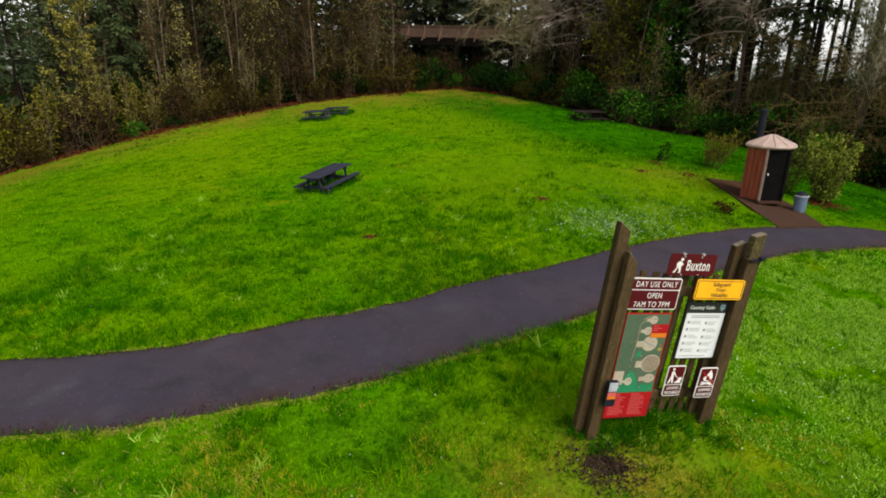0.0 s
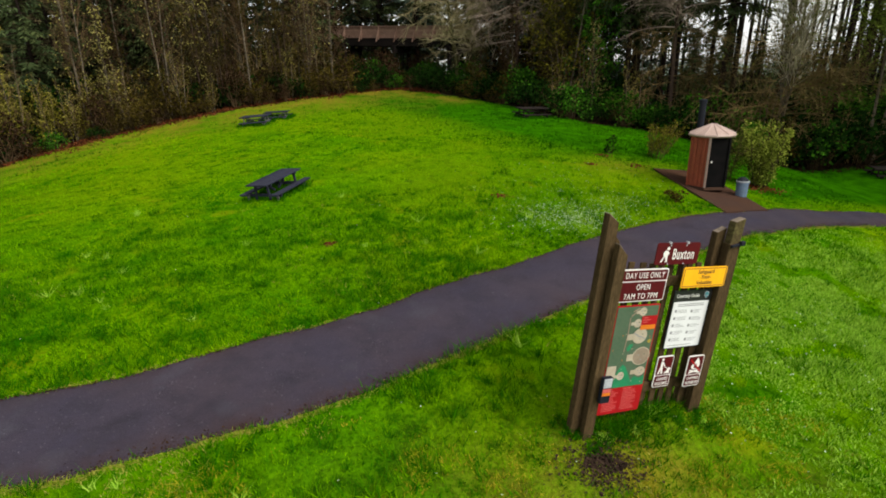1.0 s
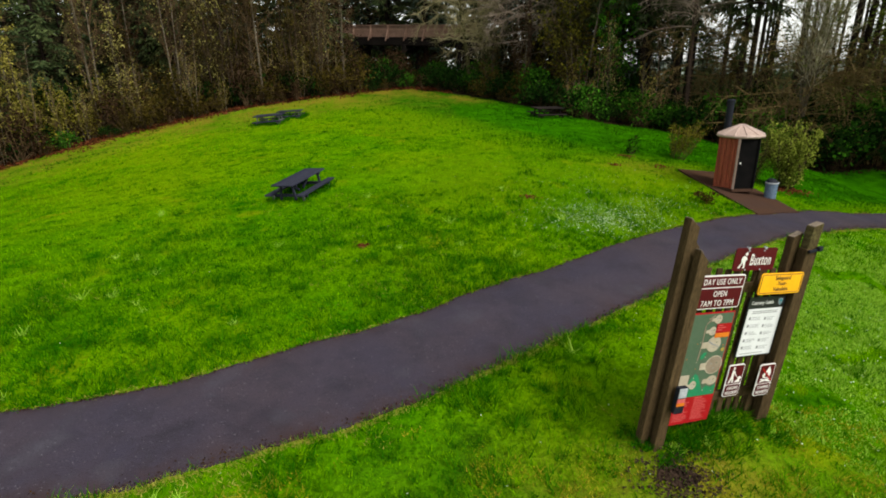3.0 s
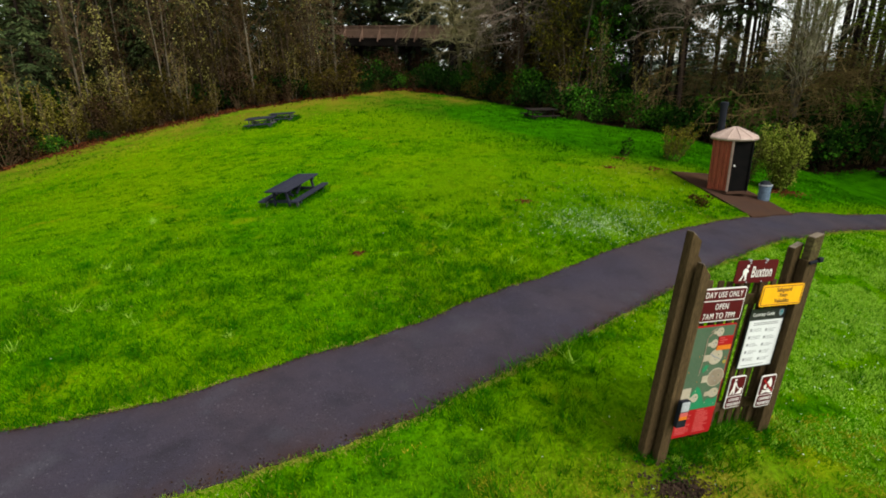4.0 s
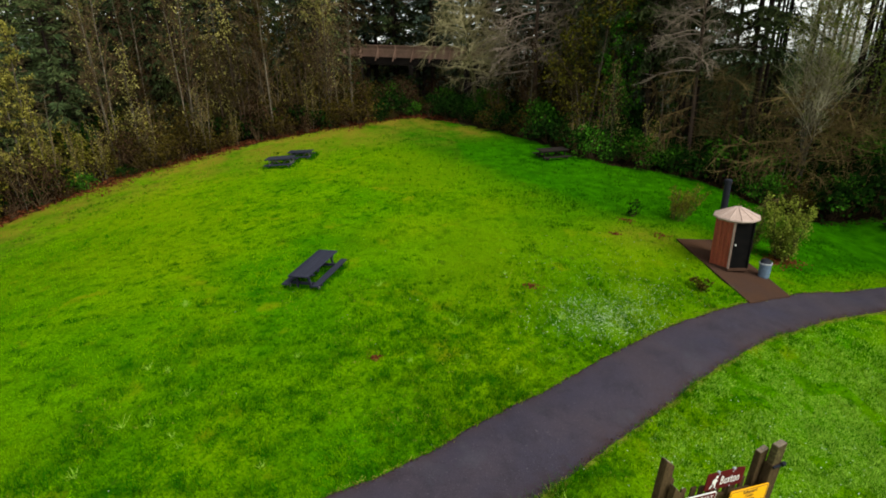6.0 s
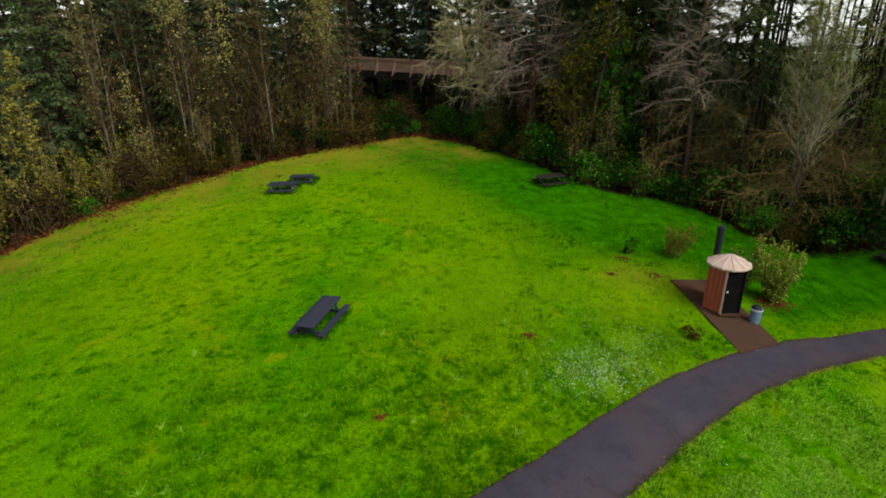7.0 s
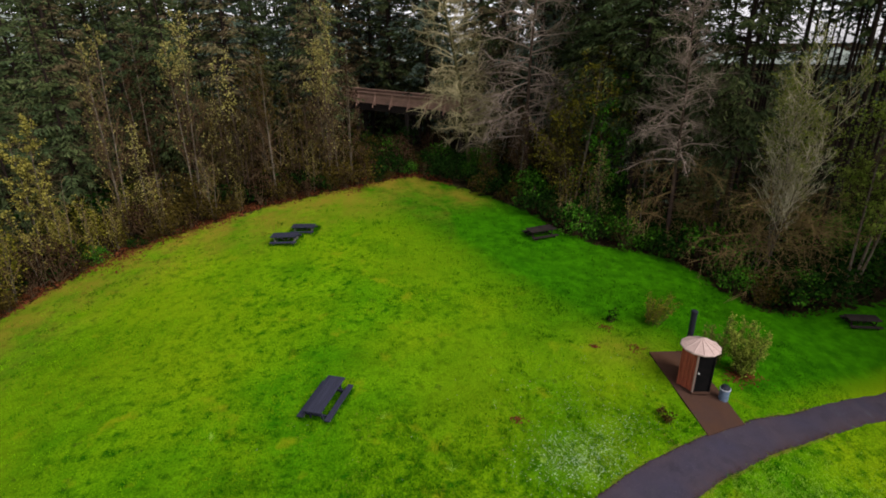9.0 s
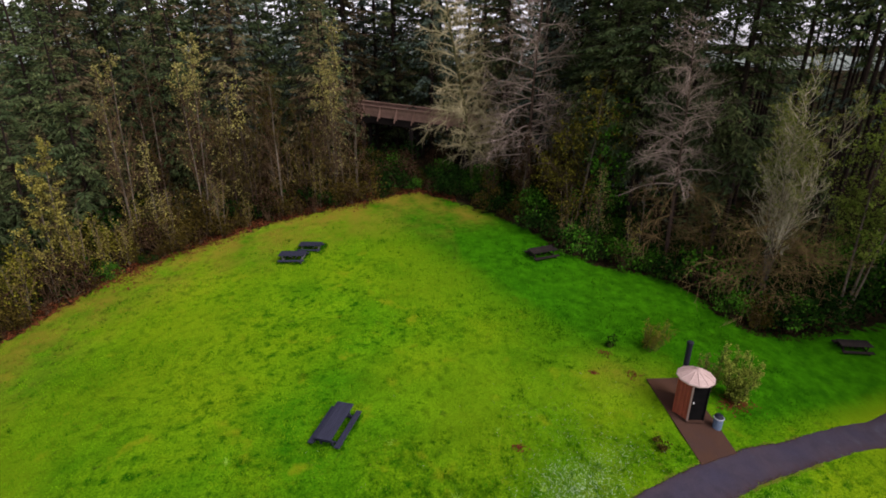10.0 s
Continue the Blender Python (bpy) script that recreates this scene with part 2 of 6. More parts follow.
M_TWIG_TAN = surface("tan_bramble_twigs", (0.189, 0.133, 0.056), (0.107, 0.071, 0.030), scale=0.7, fine=6, rough=0.95, bump=0.0, vary=0.15, spec=0.0)
M_LEAF_BUD = leafy("olive_gold_buds", (0.077, 0.073, 0.012), (0.381, 0.330, 0.070), vary=0.15, through_light=0.35)
M_LEAF_GOLD = leafy("olive_gold_leaves", (0.024, 0.029, 0.003), (0.224, 0.200, 0.022), vary=0.25, through_light=0.3)


# ---- building helpers ----
def mesh_object(name, verts, faces, mat, parent=None, label="", smooth=False):
    """One mesh object from arrays of vertices and of triangles or quads."""
    v = np.asarray(verts, dtype=np.float32).reshape(-1, 3)
    f = np.asarray(faces, dtype=np.int32)
    me = bpy.data.meshes.new(name)
    n, k = f.shape
    me.vertices.add(len(v))
    me.vertices.foreach_set("co", v.ravel())
    me.loops.add(n * k)
    me.loops.foreach_set("vertex_index", f.ravel())
    me.polygons.add(n)
    me.polygons.foreach_set("loop_start", np.arange(0, n * k, k, dtype=np.int32))
    me.polygons.foreach_set("use_smooth", np.full(n, smooth, dtype=bool))
    me.materials.append(mat)
    me.update(calc_edges=True)
    ob = new(name, me)
    if parent:
        ob.parent = parent
    if label:
        ob["label"] = label
    return ob


def part(name, bm, mat, parent=None, label="", bevel=0.0, smooth=False):
    """One bmesh as one mesh object under its thing."""
    if bevel:
        bmesh.ops.bevel(bm, geom=bm.edges[:], offset=bevel, segments=2, affect="EDGES", profile=0.6)
    me = bpy.data.meshes.new(name)
    bm.to_mesh(me)
    bm.free()
    me.materials.append(mat)
    if smooth:
        for p in me.polygons:
            p.use_smooth = True
    ob = new(name, me)
    if parent:
        ob.parent = parent
    if label:
        ob["label"] = label
    return ob


def thing(name, m, label, category, group="", kind=""):
    ob = new(name)
    ob.empty_display_size = 0.2
    ob.matrix_basis = m
    return tagged(ob, label, category, group, kind)


def box(sx, sy, sz, m=None):
    bm = bmesh.new()
    bmesh.ops.create_cube(bm, size=1.0)
    bmesh.ops.transform(bm, matrix=(m or Matrix()) @ Matrix.Diagonal((sx, sy, sz, 1)), verts=bm.verts[:])
    return bm


def ring_solid(rings, caps=True):
    """A closed skin over rings of points, from the lowest to the highest."""
    bm = bmesh.new()
    vs = [[bm.verts.new(p) for p in r] for r in rings]
    n = len(rings[0])
    for a, b in zip(vs, vs[1:]):
        for i in range(n):
            bm.faces.new((a[i], a[(i + 1) % n], b[(i + 1) % n], b[i]))
    if caps:
        bm.faces.new(vs[0][::-1])
        bm.faces.new(vs[-1])
    return bm


def circle(r, z, n=16, x=0.0, y=0.0, turn=0.0):
    return [(x + r * math.cos(turn + 2 * math.pi * i / n), y + r * math.sin(turn + 2 * math.pi * i / n), z) for i in range(n)]


# ---- lie of the land ----
LAND = (-0.92675, -0.10253, 0.15690, -0.15619, 0.27917, -0.10606, -0.05555, 0.00923, -0.15726, 0.04711)


def height(x, y):
    """The ground's height: a gentle rise away from the path, with shallow unevenness and a low mound at the sign."""
    x0, y0 = np.asarray(x, dtype=float), np.asarray(y, dtype=float)
    x, y = np.clip(x0, -24, 20), np.clip(y0, 4, 46)
    terms = (1.0, x, y, x * x / 30, x * y / 30, y * y / 30, x**3 / 900, x * x * y / 900, x * y * y / 900, y**3 / 900)
    z = sum(c * t for c, t in zip(LAND, terms))
    z = np.maximum(z, -1.6)
    k = np.clip(((x0 - 1.56) * 0.970 + (y0 - 5.565) * 0.244), 0.0, 2.0)
    z = z + 0.21 * np.exp(-(((x0 - 1.56 - 0.970 * k) / 0.55) ** 2 + ((y0 - 5.565 - 0.244 * k) / 0.42) ** 2))
    return z + 0.02 * np.sin(1.3 * x0 + 0.7 * y0) + 0.015 * np.sin(2.9 * y0 - 1.1 * x0) + 0.01 * np.sin(4.7 * x0 + 1.9)


def ground_z(x, y):
    return float(height(x, y))


LAWN = [(-30, -25), (-28, 8), (-25, 20), (-23.2, 27), (-21.3, 30.5), (-19.1, 33.5), (-15.5, 35.6), (-11.5, 37.4), (-8, 38.9), (-3.5, 40.5),
        (-0.5, 41.8), (1.2, 42.3), (3.1, 40.8), (6.3, 38), (8.3, 35.7), (10.1, 31.8), (12, 30), (15.5, 29), (16.9, 27.4), (17.3, 25),
        (18.6, 23.8), (22, 23.6), (27, 24), (40, 27), (40, -25)]


def lawn_depth(x, y):
    """Metres inside the lawn's outline (minus: in the woods)."""
    x, y = np.asarray(x, dtype=float), np.asarray(y, dtype=float)
    best, inside = np.full(x.shape, 1e9), np.zeros(x.shape, dtype=bool)
    for (x1, y1), (x2, y2) in zip(LAWN, LAWN[1:] + LAWN[:1]):
        dx, dy = x2 - x1, y2 - y1
        k = np.clip(((x - x1) * dx + (y - y1) * dy) / (dx * dx + dy * dy), 0, 1)
        best = np.minimum(best, np.hypot(x - x1 - k * dx, y - y1 - k * dy))
        if dy:
            inside ^= ((y1 > y) != (y2 > y)) & (x < x1 + (y - y1) * dx / dy)
    return np.where(inside, best, -best)


UPPER = [(-30, 6.4), (-14, 6.9), (-7.0, 7.15), (-5.8, 7.25), (-4.5, 7.55), (-3.4, 8.0), (-2.1, 8.5), (-0.6, 9.28), (0.6, 9.98), (2.0, 10.75), (3.55, 11.65), (5.2, 12.6),
         (7.0, 13.48), (9.4, 14.4), (11.5, 15.1), (14.4, 15.8), (17.5, 16.8), (21, 17.8), (34, 21)]
LOWER = [(-30, 4.9), (-14, 5.1), (-5.7, 5.45), (-4.45, 5.6), (-3.5, 5.9), (-2.6, 6.1), (-1.6, 6.5), (-0.8, 6.9), (0.1, 7.45), (1.4, 8.1), (2.5, 8.8), (3.6, 9.5),
         (4.8, 10.2), (7.0, 11.6), (8.8, 12.5), (11.2, 13.5), (14, 14.4), (17, 15.35), (20, 16.2), (34, 19.6)]


def edge_y(line, x):
    return np.interp(x, [p[0] for p in line], [p[1] for p in line])


def smooth_edge(line, x):
    return sum(edge_y(line, np.asarray(x) + d) for d in (-0.6, -0.3, 0.0, 0.3, 0.6)) / 5


def ragged(x, seed):
    return 0.018 * np.sin(2.1 * x + seed) + 0.010 * np.sin(5.3 * x + 2 * seed) + 0.009 * np.sin(11.7 * x + 3 * seed) + 0.008 * np.sin(23 * x + seed)


def on_path(x, y, grow=0.0):
    return (y < smooth_edge(UPPER, x) + ragged(np.asarray(x), 1.0) + grow) & (y > smooth_edge(LOWER, x) + ragged(np.asarray(x), 2.0) - grow)


PAD = [(9.62, 19.0), (9.60, 14.42), (10.5, 14.72), (11.42, 14.98), (11.48, 16.6), (11.45, 19.2)]


def on_pad(x, y, grow=0.0):
    x, y = np.asarray(x), np.asarray(y)
    return (x > 9.62 - grow) & (x < 11.45 + grow) & (y > 14.2) & (y < 19.05 + grow)


def graded(stops):
    return np.unique(np.concatenate([np.arange(a, b, s) for a, b, s in stops]))


gx = graded([(-1500, -200, 260), (-200, -60, 20), (-60, -30, 3), (-30, 32, 0.4), (32, 60, 3), (60, 200, 20), (200, 1600, 260)])
gy = graded([(-1500, -100, 280), (-100, -10, 15), (-10, 0, 1.5), (0, 46, 0.4), (46, 90, 3), (90, 200, 18), (200, 1600, 260)])
GX, GY = np.meshgrid(gx, gy)
GZ = height(GX, GY)
idx = np.arange(GX.size).reshape(GX.shape)
quads = np.stack([idx[:-1, :-1], idx[:-1, 1:], idx[1:, 1:], idx[1:, :-1]], -1).reshape(-1, 4)



def ground_material():
    m = bpy.data.materials.new("lawn_and_forest_floor")
    m.use_nodes = True
    nt = m.node_tree
    p = nt.nodes["Principled BSDF"]
    g = nt.nodes.new("ShaderNodeNewGeometry")
    v = g.outputs["Position"]
    green = ramp_mix(nt, noise_fac(nt, v, 0.55, 0.36, 0.66, 6.0, 0.6), (0.034, 0.150, 0.0010), (0.105, 0.270, 0.0016))
    green = ramp_mix(nt, noise_fac(nt, v, 0.12, 0.44, 0.66, 4.0), green, (0.165, 0.270, 0.0022))
    green = ramp_mix(nt, noise_fac(nt, v, 2.2, 0.49, 0.68, 5.0), green, (0.012, 0.078, 0.0010))
    green = ramp_mix(nt, noise_fac(nt, v, 14.0, 0.48, 0.75, 4.0), green, (0.014, 0.070, 0.0010))
    green = ramp_mix(nt, noise_fac(nt, v, 0.8, 0.60, 0.74, 5.0), green, (0.165, 0.215, 0.0040))
    green = ramp_mix(nt, noise_fac(nt, v, 0.045, 0.46, 0.62, 3.0), green, (0.125, 0.205, 0.0025))
    # Shade beside the eastern woods, mixed into the lawn's green.
    shade_tint = nt.nodes.new("ShaderNodeAttribute")
    shade_tint.attribute_name = "shade_tint"
    green = ramp_mix(nt, shade_tint.outputs["Fac"], green, ramp_mix(nt, noise_fac(nt, v, 1.6, 0.36, 0.66, 6.0, 0.6), (0.028, 0.145, 0.001), (0.010, 0.076, 0.001)))
    worn = nt.nodes.new("ShaderNodeAttribute")
    worn.attribute_name = "worn"
    patchy = nt.nodes.new("ShaderNodeMath")
    patchy.operation = "MULTIPLY"
    nt.links.new(noise_fac(nt, v, 0.6, 0.28, 0.62, 5.0, 0.65), patchy.inputs[0])
    nt.links.new(worn.outputs["Fac"], patchy.inputs[1])
    green = ramp_mix(nt, patchy.outputs[0], green, (0.200, 0.145, 0.016))
    soil = ramp_mix(nt, noise_fac(nt, v, 1.2, 0.4, 0.6, 6.0), (0.013, 0.009, 0.006), (0.026, 0.016, 0.009))
    soil = ramp_mix(nt, noise_fac(nt, v, 7.0, 0.45, 0.7), soil, (0.007, 0.012, 0.004))
    at = nt.nodes.new("ShaderNodeAttribute")
    at.attribute_name = "woods"
    add = nt.nodes.new("ShaderNodeMath")
    add.operation = "MULTIPLY_ADD"
    nt.links.new(noise_fac(nt, v, 1.8, 0.3, 0.7), add.inputs[0])
    add.inputs[1].default_value = 0.9
    nt.links.new(at.outputs["Fac"], add.inputs[2])
    st = nt.nodes.new("ShaderNodeMapRange")
    st.inputs["From Min"].default_value, st.inputs["From Max"].default_value = 0.8, 1.1
    nt.links.new(add.outputs[0], st.inputs["Value"])
    col = ramp_mix(nt, st.outputs["Result"], green, soil)
    nt.links.new(col, p.inputs["Base Color"])
    p.inputs["Roughness"].default_value = 0.85
    p.inputs["Specular IOR Level"].default_value = 0.0
    b = nt.nodes.new("ShaderNodeBump")
    b.inputs["Strength"].default_value, b.inputs["Distance"].default_value = 0.8, 0.06
    nt.links.new(noise_fac(nt, v, 9.0, 0.3, 0.7, 6.0, 0.65), b.inputs["Height"])
    nt.links.new(b.outputs["Normal"], p.inputs["Normal"])
    return m


ground = mesh_object("ground", np.stack([GX, GY, GZ], -1), quads, ground_material(), smooth=True)
woods = np.clip(0.5 - (lawn_depth(GX, GY) - 0.1 * (GX < 3) * (GY > 20)) / 1.2, 0, 1).astype(np.float32)
woods[GY < -30] = 0.0
ground.data.attributes.new("woods", "FLOAT", "POINT").data.foreach_set("value", woods.ravel())


def worn_grass(x, y):
    """Where the lawn is thin and yellowed: along the leaf litter, at its far tip, by the pad and before the sign."""
    x, y = np.asarray(x, dtype=float), np.asarray(y, dtype=float)
    rim = np.clip(1 - (lawn_depth(x, y) - 0.4) / 7.0, 0, 1) * (x < 3) * (y > 18)
    tip = 0.9 * np.exp(-(((x - 4.2) / 2.0) ** 2 + ((y - 37.6) / 1.8) ** 2))
    near_sign = 0.8 * np.exp(-(((x - 2.0) / 2.6) ** 2 + ((y - 5.0) / 0.9) ** 2))
    by_pad = 0.6 * np.exp(-(((x - 8.4) / 1.5) ** 2 + ((y - 19.4) / 1.1) ** 2))
    return np.maximum(np.maximum(0.95 * rim, tip), np.maximum(near_sign, by_pad))


def lawn_shade(x, y):
    """Where the lawn is coloured a deeper green that carries the woods' shade: behind the outhouse, before the eastern
    woods and at the far tip.
    """
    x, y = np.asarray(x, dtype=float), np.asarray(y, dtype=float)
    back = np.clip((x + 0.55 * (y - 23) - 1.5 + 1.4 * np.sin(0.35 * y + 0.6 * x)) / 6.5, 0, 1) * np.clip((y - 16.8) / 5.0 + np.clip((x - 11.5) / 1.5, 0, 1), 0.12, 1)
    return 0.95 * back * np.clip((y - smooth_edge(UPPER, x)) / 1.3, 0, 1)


ground.data.attributes.new("shade_tint", "FLOAT", "POINT").data.foreach_set("value", lawn_shade(GX, GY).astype(np.float32).ravel())
ground.data.attributes.new("worn", "FLOAT", "POINT").data.foreach_set("value", worn_grass(GX, GY).astype(np.float32).ravel())
tagged(ground, "bright green mown lawn ringed by brown forest floor", "ground", kind="structure")

# the asphalt path
px = graded([(-30, -9, 0.5), (-9, 16, 0.08), (16, 34.1, 0.4)])
cols = np.concatenate([[0, 0.04, 0.09, 0.16], np.linspace(0.25, 0.75, 6), [0.84, 0.91, 0.96, 1]])
up_y, lo_y = smooth_edge(UPPER, px) + ragged(px, 1.0), smooth_edge(LOWER, px) + ragged(px, 2.0)
PX = np.repeat(px[:, None], len(cols) + 2, 1)
PY = np.concatenate([lo_y[:, None], lo_y[:, None] + (up_y - lo_y)[:, None] * cols, up_y[:, None]], 1)
PZ = height(PX, PY) + 0.014 + 0.028 * np.concatenate([[0], 1 - (2 * cols - 1) ** 2, [0]])
PZ[:, 0] -= 0.08
PZ[:, -1] -= 0.08
idx = np.arange(PX.size).reshape(PX.shape)
quads = np.stack([idx[:-1, :-1], idx[1:, :-1], idx[1:, 1:], idx[:-1, 1:]], -1).reshape(-1, 4)


def asphalt_material():
    """Damp asphalt: bluish and reddish blotches, fine grit, and brown dirt washed along its edges."""
    m = bpy.data.materials.new("damp_asphalt")
    m.use_nodes = True
    nt = m.node_tree
    p = nt.nodes["Principled BSDF"]
    v = nt.nodes.new("ShaderNodeNewGeometry").outputs["Position"]
    col = ramp_mix(nt, noise_fac(nt, v, 0.45, 0.36, 0.62, 4.0), (0.032, 0.028, 0.046), (0.042, 0.032, 0.043))
    col = ramp_mix(nt, noise_fac(nt, v, 2.2, 0.46, 0.74, 6.0, 0.65), col, (0.022, 0.019, 0.028))
    col = ramp_mix(nt, noise_fac(nt, v, 1.1, 0.58, 0.76, 5.0), col, (0.056, 0.051, 0.068))
    grit = noise_fac(nt, v, 60.0, 0.50, 0.72, 3.0, 0.7)
    col = ramp_mix(nt, grit, col, (0.014, 0.011, 0.016))
    col = ramp_mix(nt, noise_fac(nt, v, 34.0, 0.66, 0.76, 2.0, 0.6), col, (0.120, 0.112, 0.132))
    at = nt.nodes.new("ShaderNodeAttribute")
    at.attribute_name = "edge"
    wet = nt.nodes.new("ShaderNodeMath")
    wet.operation = "MULTIPLY"
    nt.links.new(at.outputs["Fac"], wet.inputs[0])
    nt.links.new(noise_fac(nt, v, 3.0, 0.30, 0.60, 6.0, 0.7), wet.inputs[1])
    col = ramp_mix(nt, wet.outputs[0], col, (0.034, 0.016, 0.012))
    nt.links.new(col, p.inputs["Base Color"])
    p.inputs["Roughness"].default_value, p.inputs["Specular IOR Level"].default_value = 0.7, 0.15
    b = nt.nodes.new("ShaderNodeBump")
    b.inputs["Strength"].default_value, b.inputs["Distance"].default_value = 0.4, 0.006
    nt.links.new(grit, b.inputs["Height"])
    nt.links.new(b.outputs["Normal"], p.inputs["Normal"])
    return m


path = mesh_object("path", np.stack([PX, PY, PZ], -1), quads, asphalt_material())
rim_dirt = np.maximum(np.exp(-(PY - lo_y[:, None]) / 0.22), 0.75 * np.exp(-(up_y[:, None] - PY) / 0.14))
path.data.attributes.new("edge", "FLOAT", "POINT").data.foreach_set("value", rim_dirt.astype(np.float32).ravel())
tagged(path, "dark purplish-grey damp asphalt footpath across the lawn", "path", kind="structure")

# the concrete pad under and before the toilet
bm = bmesh.new()
pad_top = [bm.verts.new((x, y, ground_z(x, y) + 0.05)) for x, y in PAD]
pad_low = [bm.verts.new((x, y, ground_z(x, y) - 0.12)) for x, y in PAD]
bm.faces.new(pad_top[::1])
for i in range(len(PAD)):
    j = (i + 1) % len(PAD)
    bm.faces.new((pad_top[i], pad_low[i], pad_low[j], pad_top[j]))
bmesh.ops.recalc_face_normals(bm, faces=bm.faces[:])
tagged(part("pavement", bm, M_PAD), "wet brown concrete pad beside the path", "pavement", kind="structure")

# wooded hills far round the clearing
turns = np.linspace(0, 2 * np.pi, 721)[:-1]
crest = 16.5 - 9.5 * np.tanh(4 * np.cos(turns)) + 0.4 * 5 * np.sin(3 * turns + 1) + 1.2 * np.sin(7 * turns) + 0.8 * np.sin(31 * turns + 2) + np.random.default_rng(71).uniform(0, 2.5, 720)
rows_ = [(330.0, -4.0 + 0 * crest), (345.0, 0.6 * crest), (360.0, crest), (420.0, 0.5 * crest), (470.0, -4.0 + 0 * crest)]
hv = np.concatenate([np.stack([r * np.cos(turns), 20 + r * np.sin(turns), z], -1) for r, z in rows_])
hi = np.arange(720 * 5).reshape(5, 720)
hq = np.stack([hi[:-1], np.roll(hi[:-1], -1, 1), np.roll(hi[1:], -1, 1), hi[1:]], -1).reshape(-1, 4)
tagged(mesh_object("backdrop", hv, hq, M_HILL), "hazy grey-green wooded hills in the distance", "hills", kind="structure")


# ---- picnic tables ----
LONG = 1.95


def picnic_table(m, label, top_mat, frame_mat, foot_mat, group=""):
    t = thing("picnic_table", m, label, "picnic table", group)
    for i in range(5):
        part("plank", box(LONG, 0.138, 0.04, pose(0, -0.29 + 0.145 * i, 0.745)), top_mat, t, bevel=0.006)
    for s in (-1, 1):
        part("seat", box(LONG, 0.22, 0.045, pose(0, 0.55 * s, 0.44)), top_mat, t, bevel=0.006)
        part("bearer", box(0.05, 1.26, 0.09, pose(0.68 * s, 0, 0.37)), frame_mat, t, bevel=0.005)
        part("crosspiece", box(0.05, 0.66, 0.08, pose(0.68 * s, 0, 0.685)), frame_mat, t, bevel=0.005)
        for q in (-1, 1):
            part("leg", box(0.05, 0.07, 0.80, pose(0.74 * s, 0.24 * q, 0.325, 6 * q)), frame_mat, t, bevel=0.005)
            part("bench_leg", box(0.05, 0.07, 0.47, pose(0.74 * s, 0.53 * q, 0.18, 4 * q)), foot_mat, t, bevel=0.005)
        part("brace", box(0.62, 0.05, 0.07, pose(0.36 * s, 0, 0.54, 0, -34 * s)), frame_mat, t, bevel=0.005)
    return t


def at(x, y, turn=0.0, dz=0.0):
    return pose(x, y, ground_z(x, y) + dz, 0, 0, turn)


def sloped(x, y, turn=0.0, dz=0.0):
    """A pose that follows the slope of the ground."""
    e = 0.8
    gx_, gy_ = (ground_z(x + e, y) - ground_z(x - e, y)) / (2 * e), (ground_z(x, y + e) - ground_z(x, y - e)) / (2 * e)
    n = Vector((-gx_, -gy_, 1)).normalized()
    return Matrix.Translation((x, y, ground_z(x, y) + dz)) @ Vector((0, 0, 1)).rotation_difference(n).to_matrix().to_4x4() @ pose(0, 0, 0, 0, 0, turn)


picnic_table(sloped(-3.95, 17.08, 66, -0.23), "weathered slate-grey wooden picnic table on the open lawn", M_TABLE, M_TABLE, M_TABLE_PALE, "picnic tables")
far_table = picnic_table(sloped(-7.58, 32.3, -14, -0.20) @ Matrix.Scale(0.88, 4), "dark wooden picnic table with pale legs near the leaf litter", M_TABLE, M_TABLE_PALE, M_TABLE_PALE, "picnic tables")
copy_thing(far_table, sloped(-6.6, 33.5, -14, -0.20) @ Matrix.Scale(0.88, 4))
# Deep shade on these two tables is put into their blackish wood.
shade_table = picnic_table(sloped(8.25, 31.0, 20, -0.25), "wooden picnic table at the shrubs, its shade put into blackish wood", M_BRIDGE_DARK, M_BRIDGE_DARK, M_BRIDGE_DARK, "picnic tables")
copy_thing(shade_table, sloped(23.25, 22.25, -10, -0.22) @ Matrix.Scale(0.85, 4))


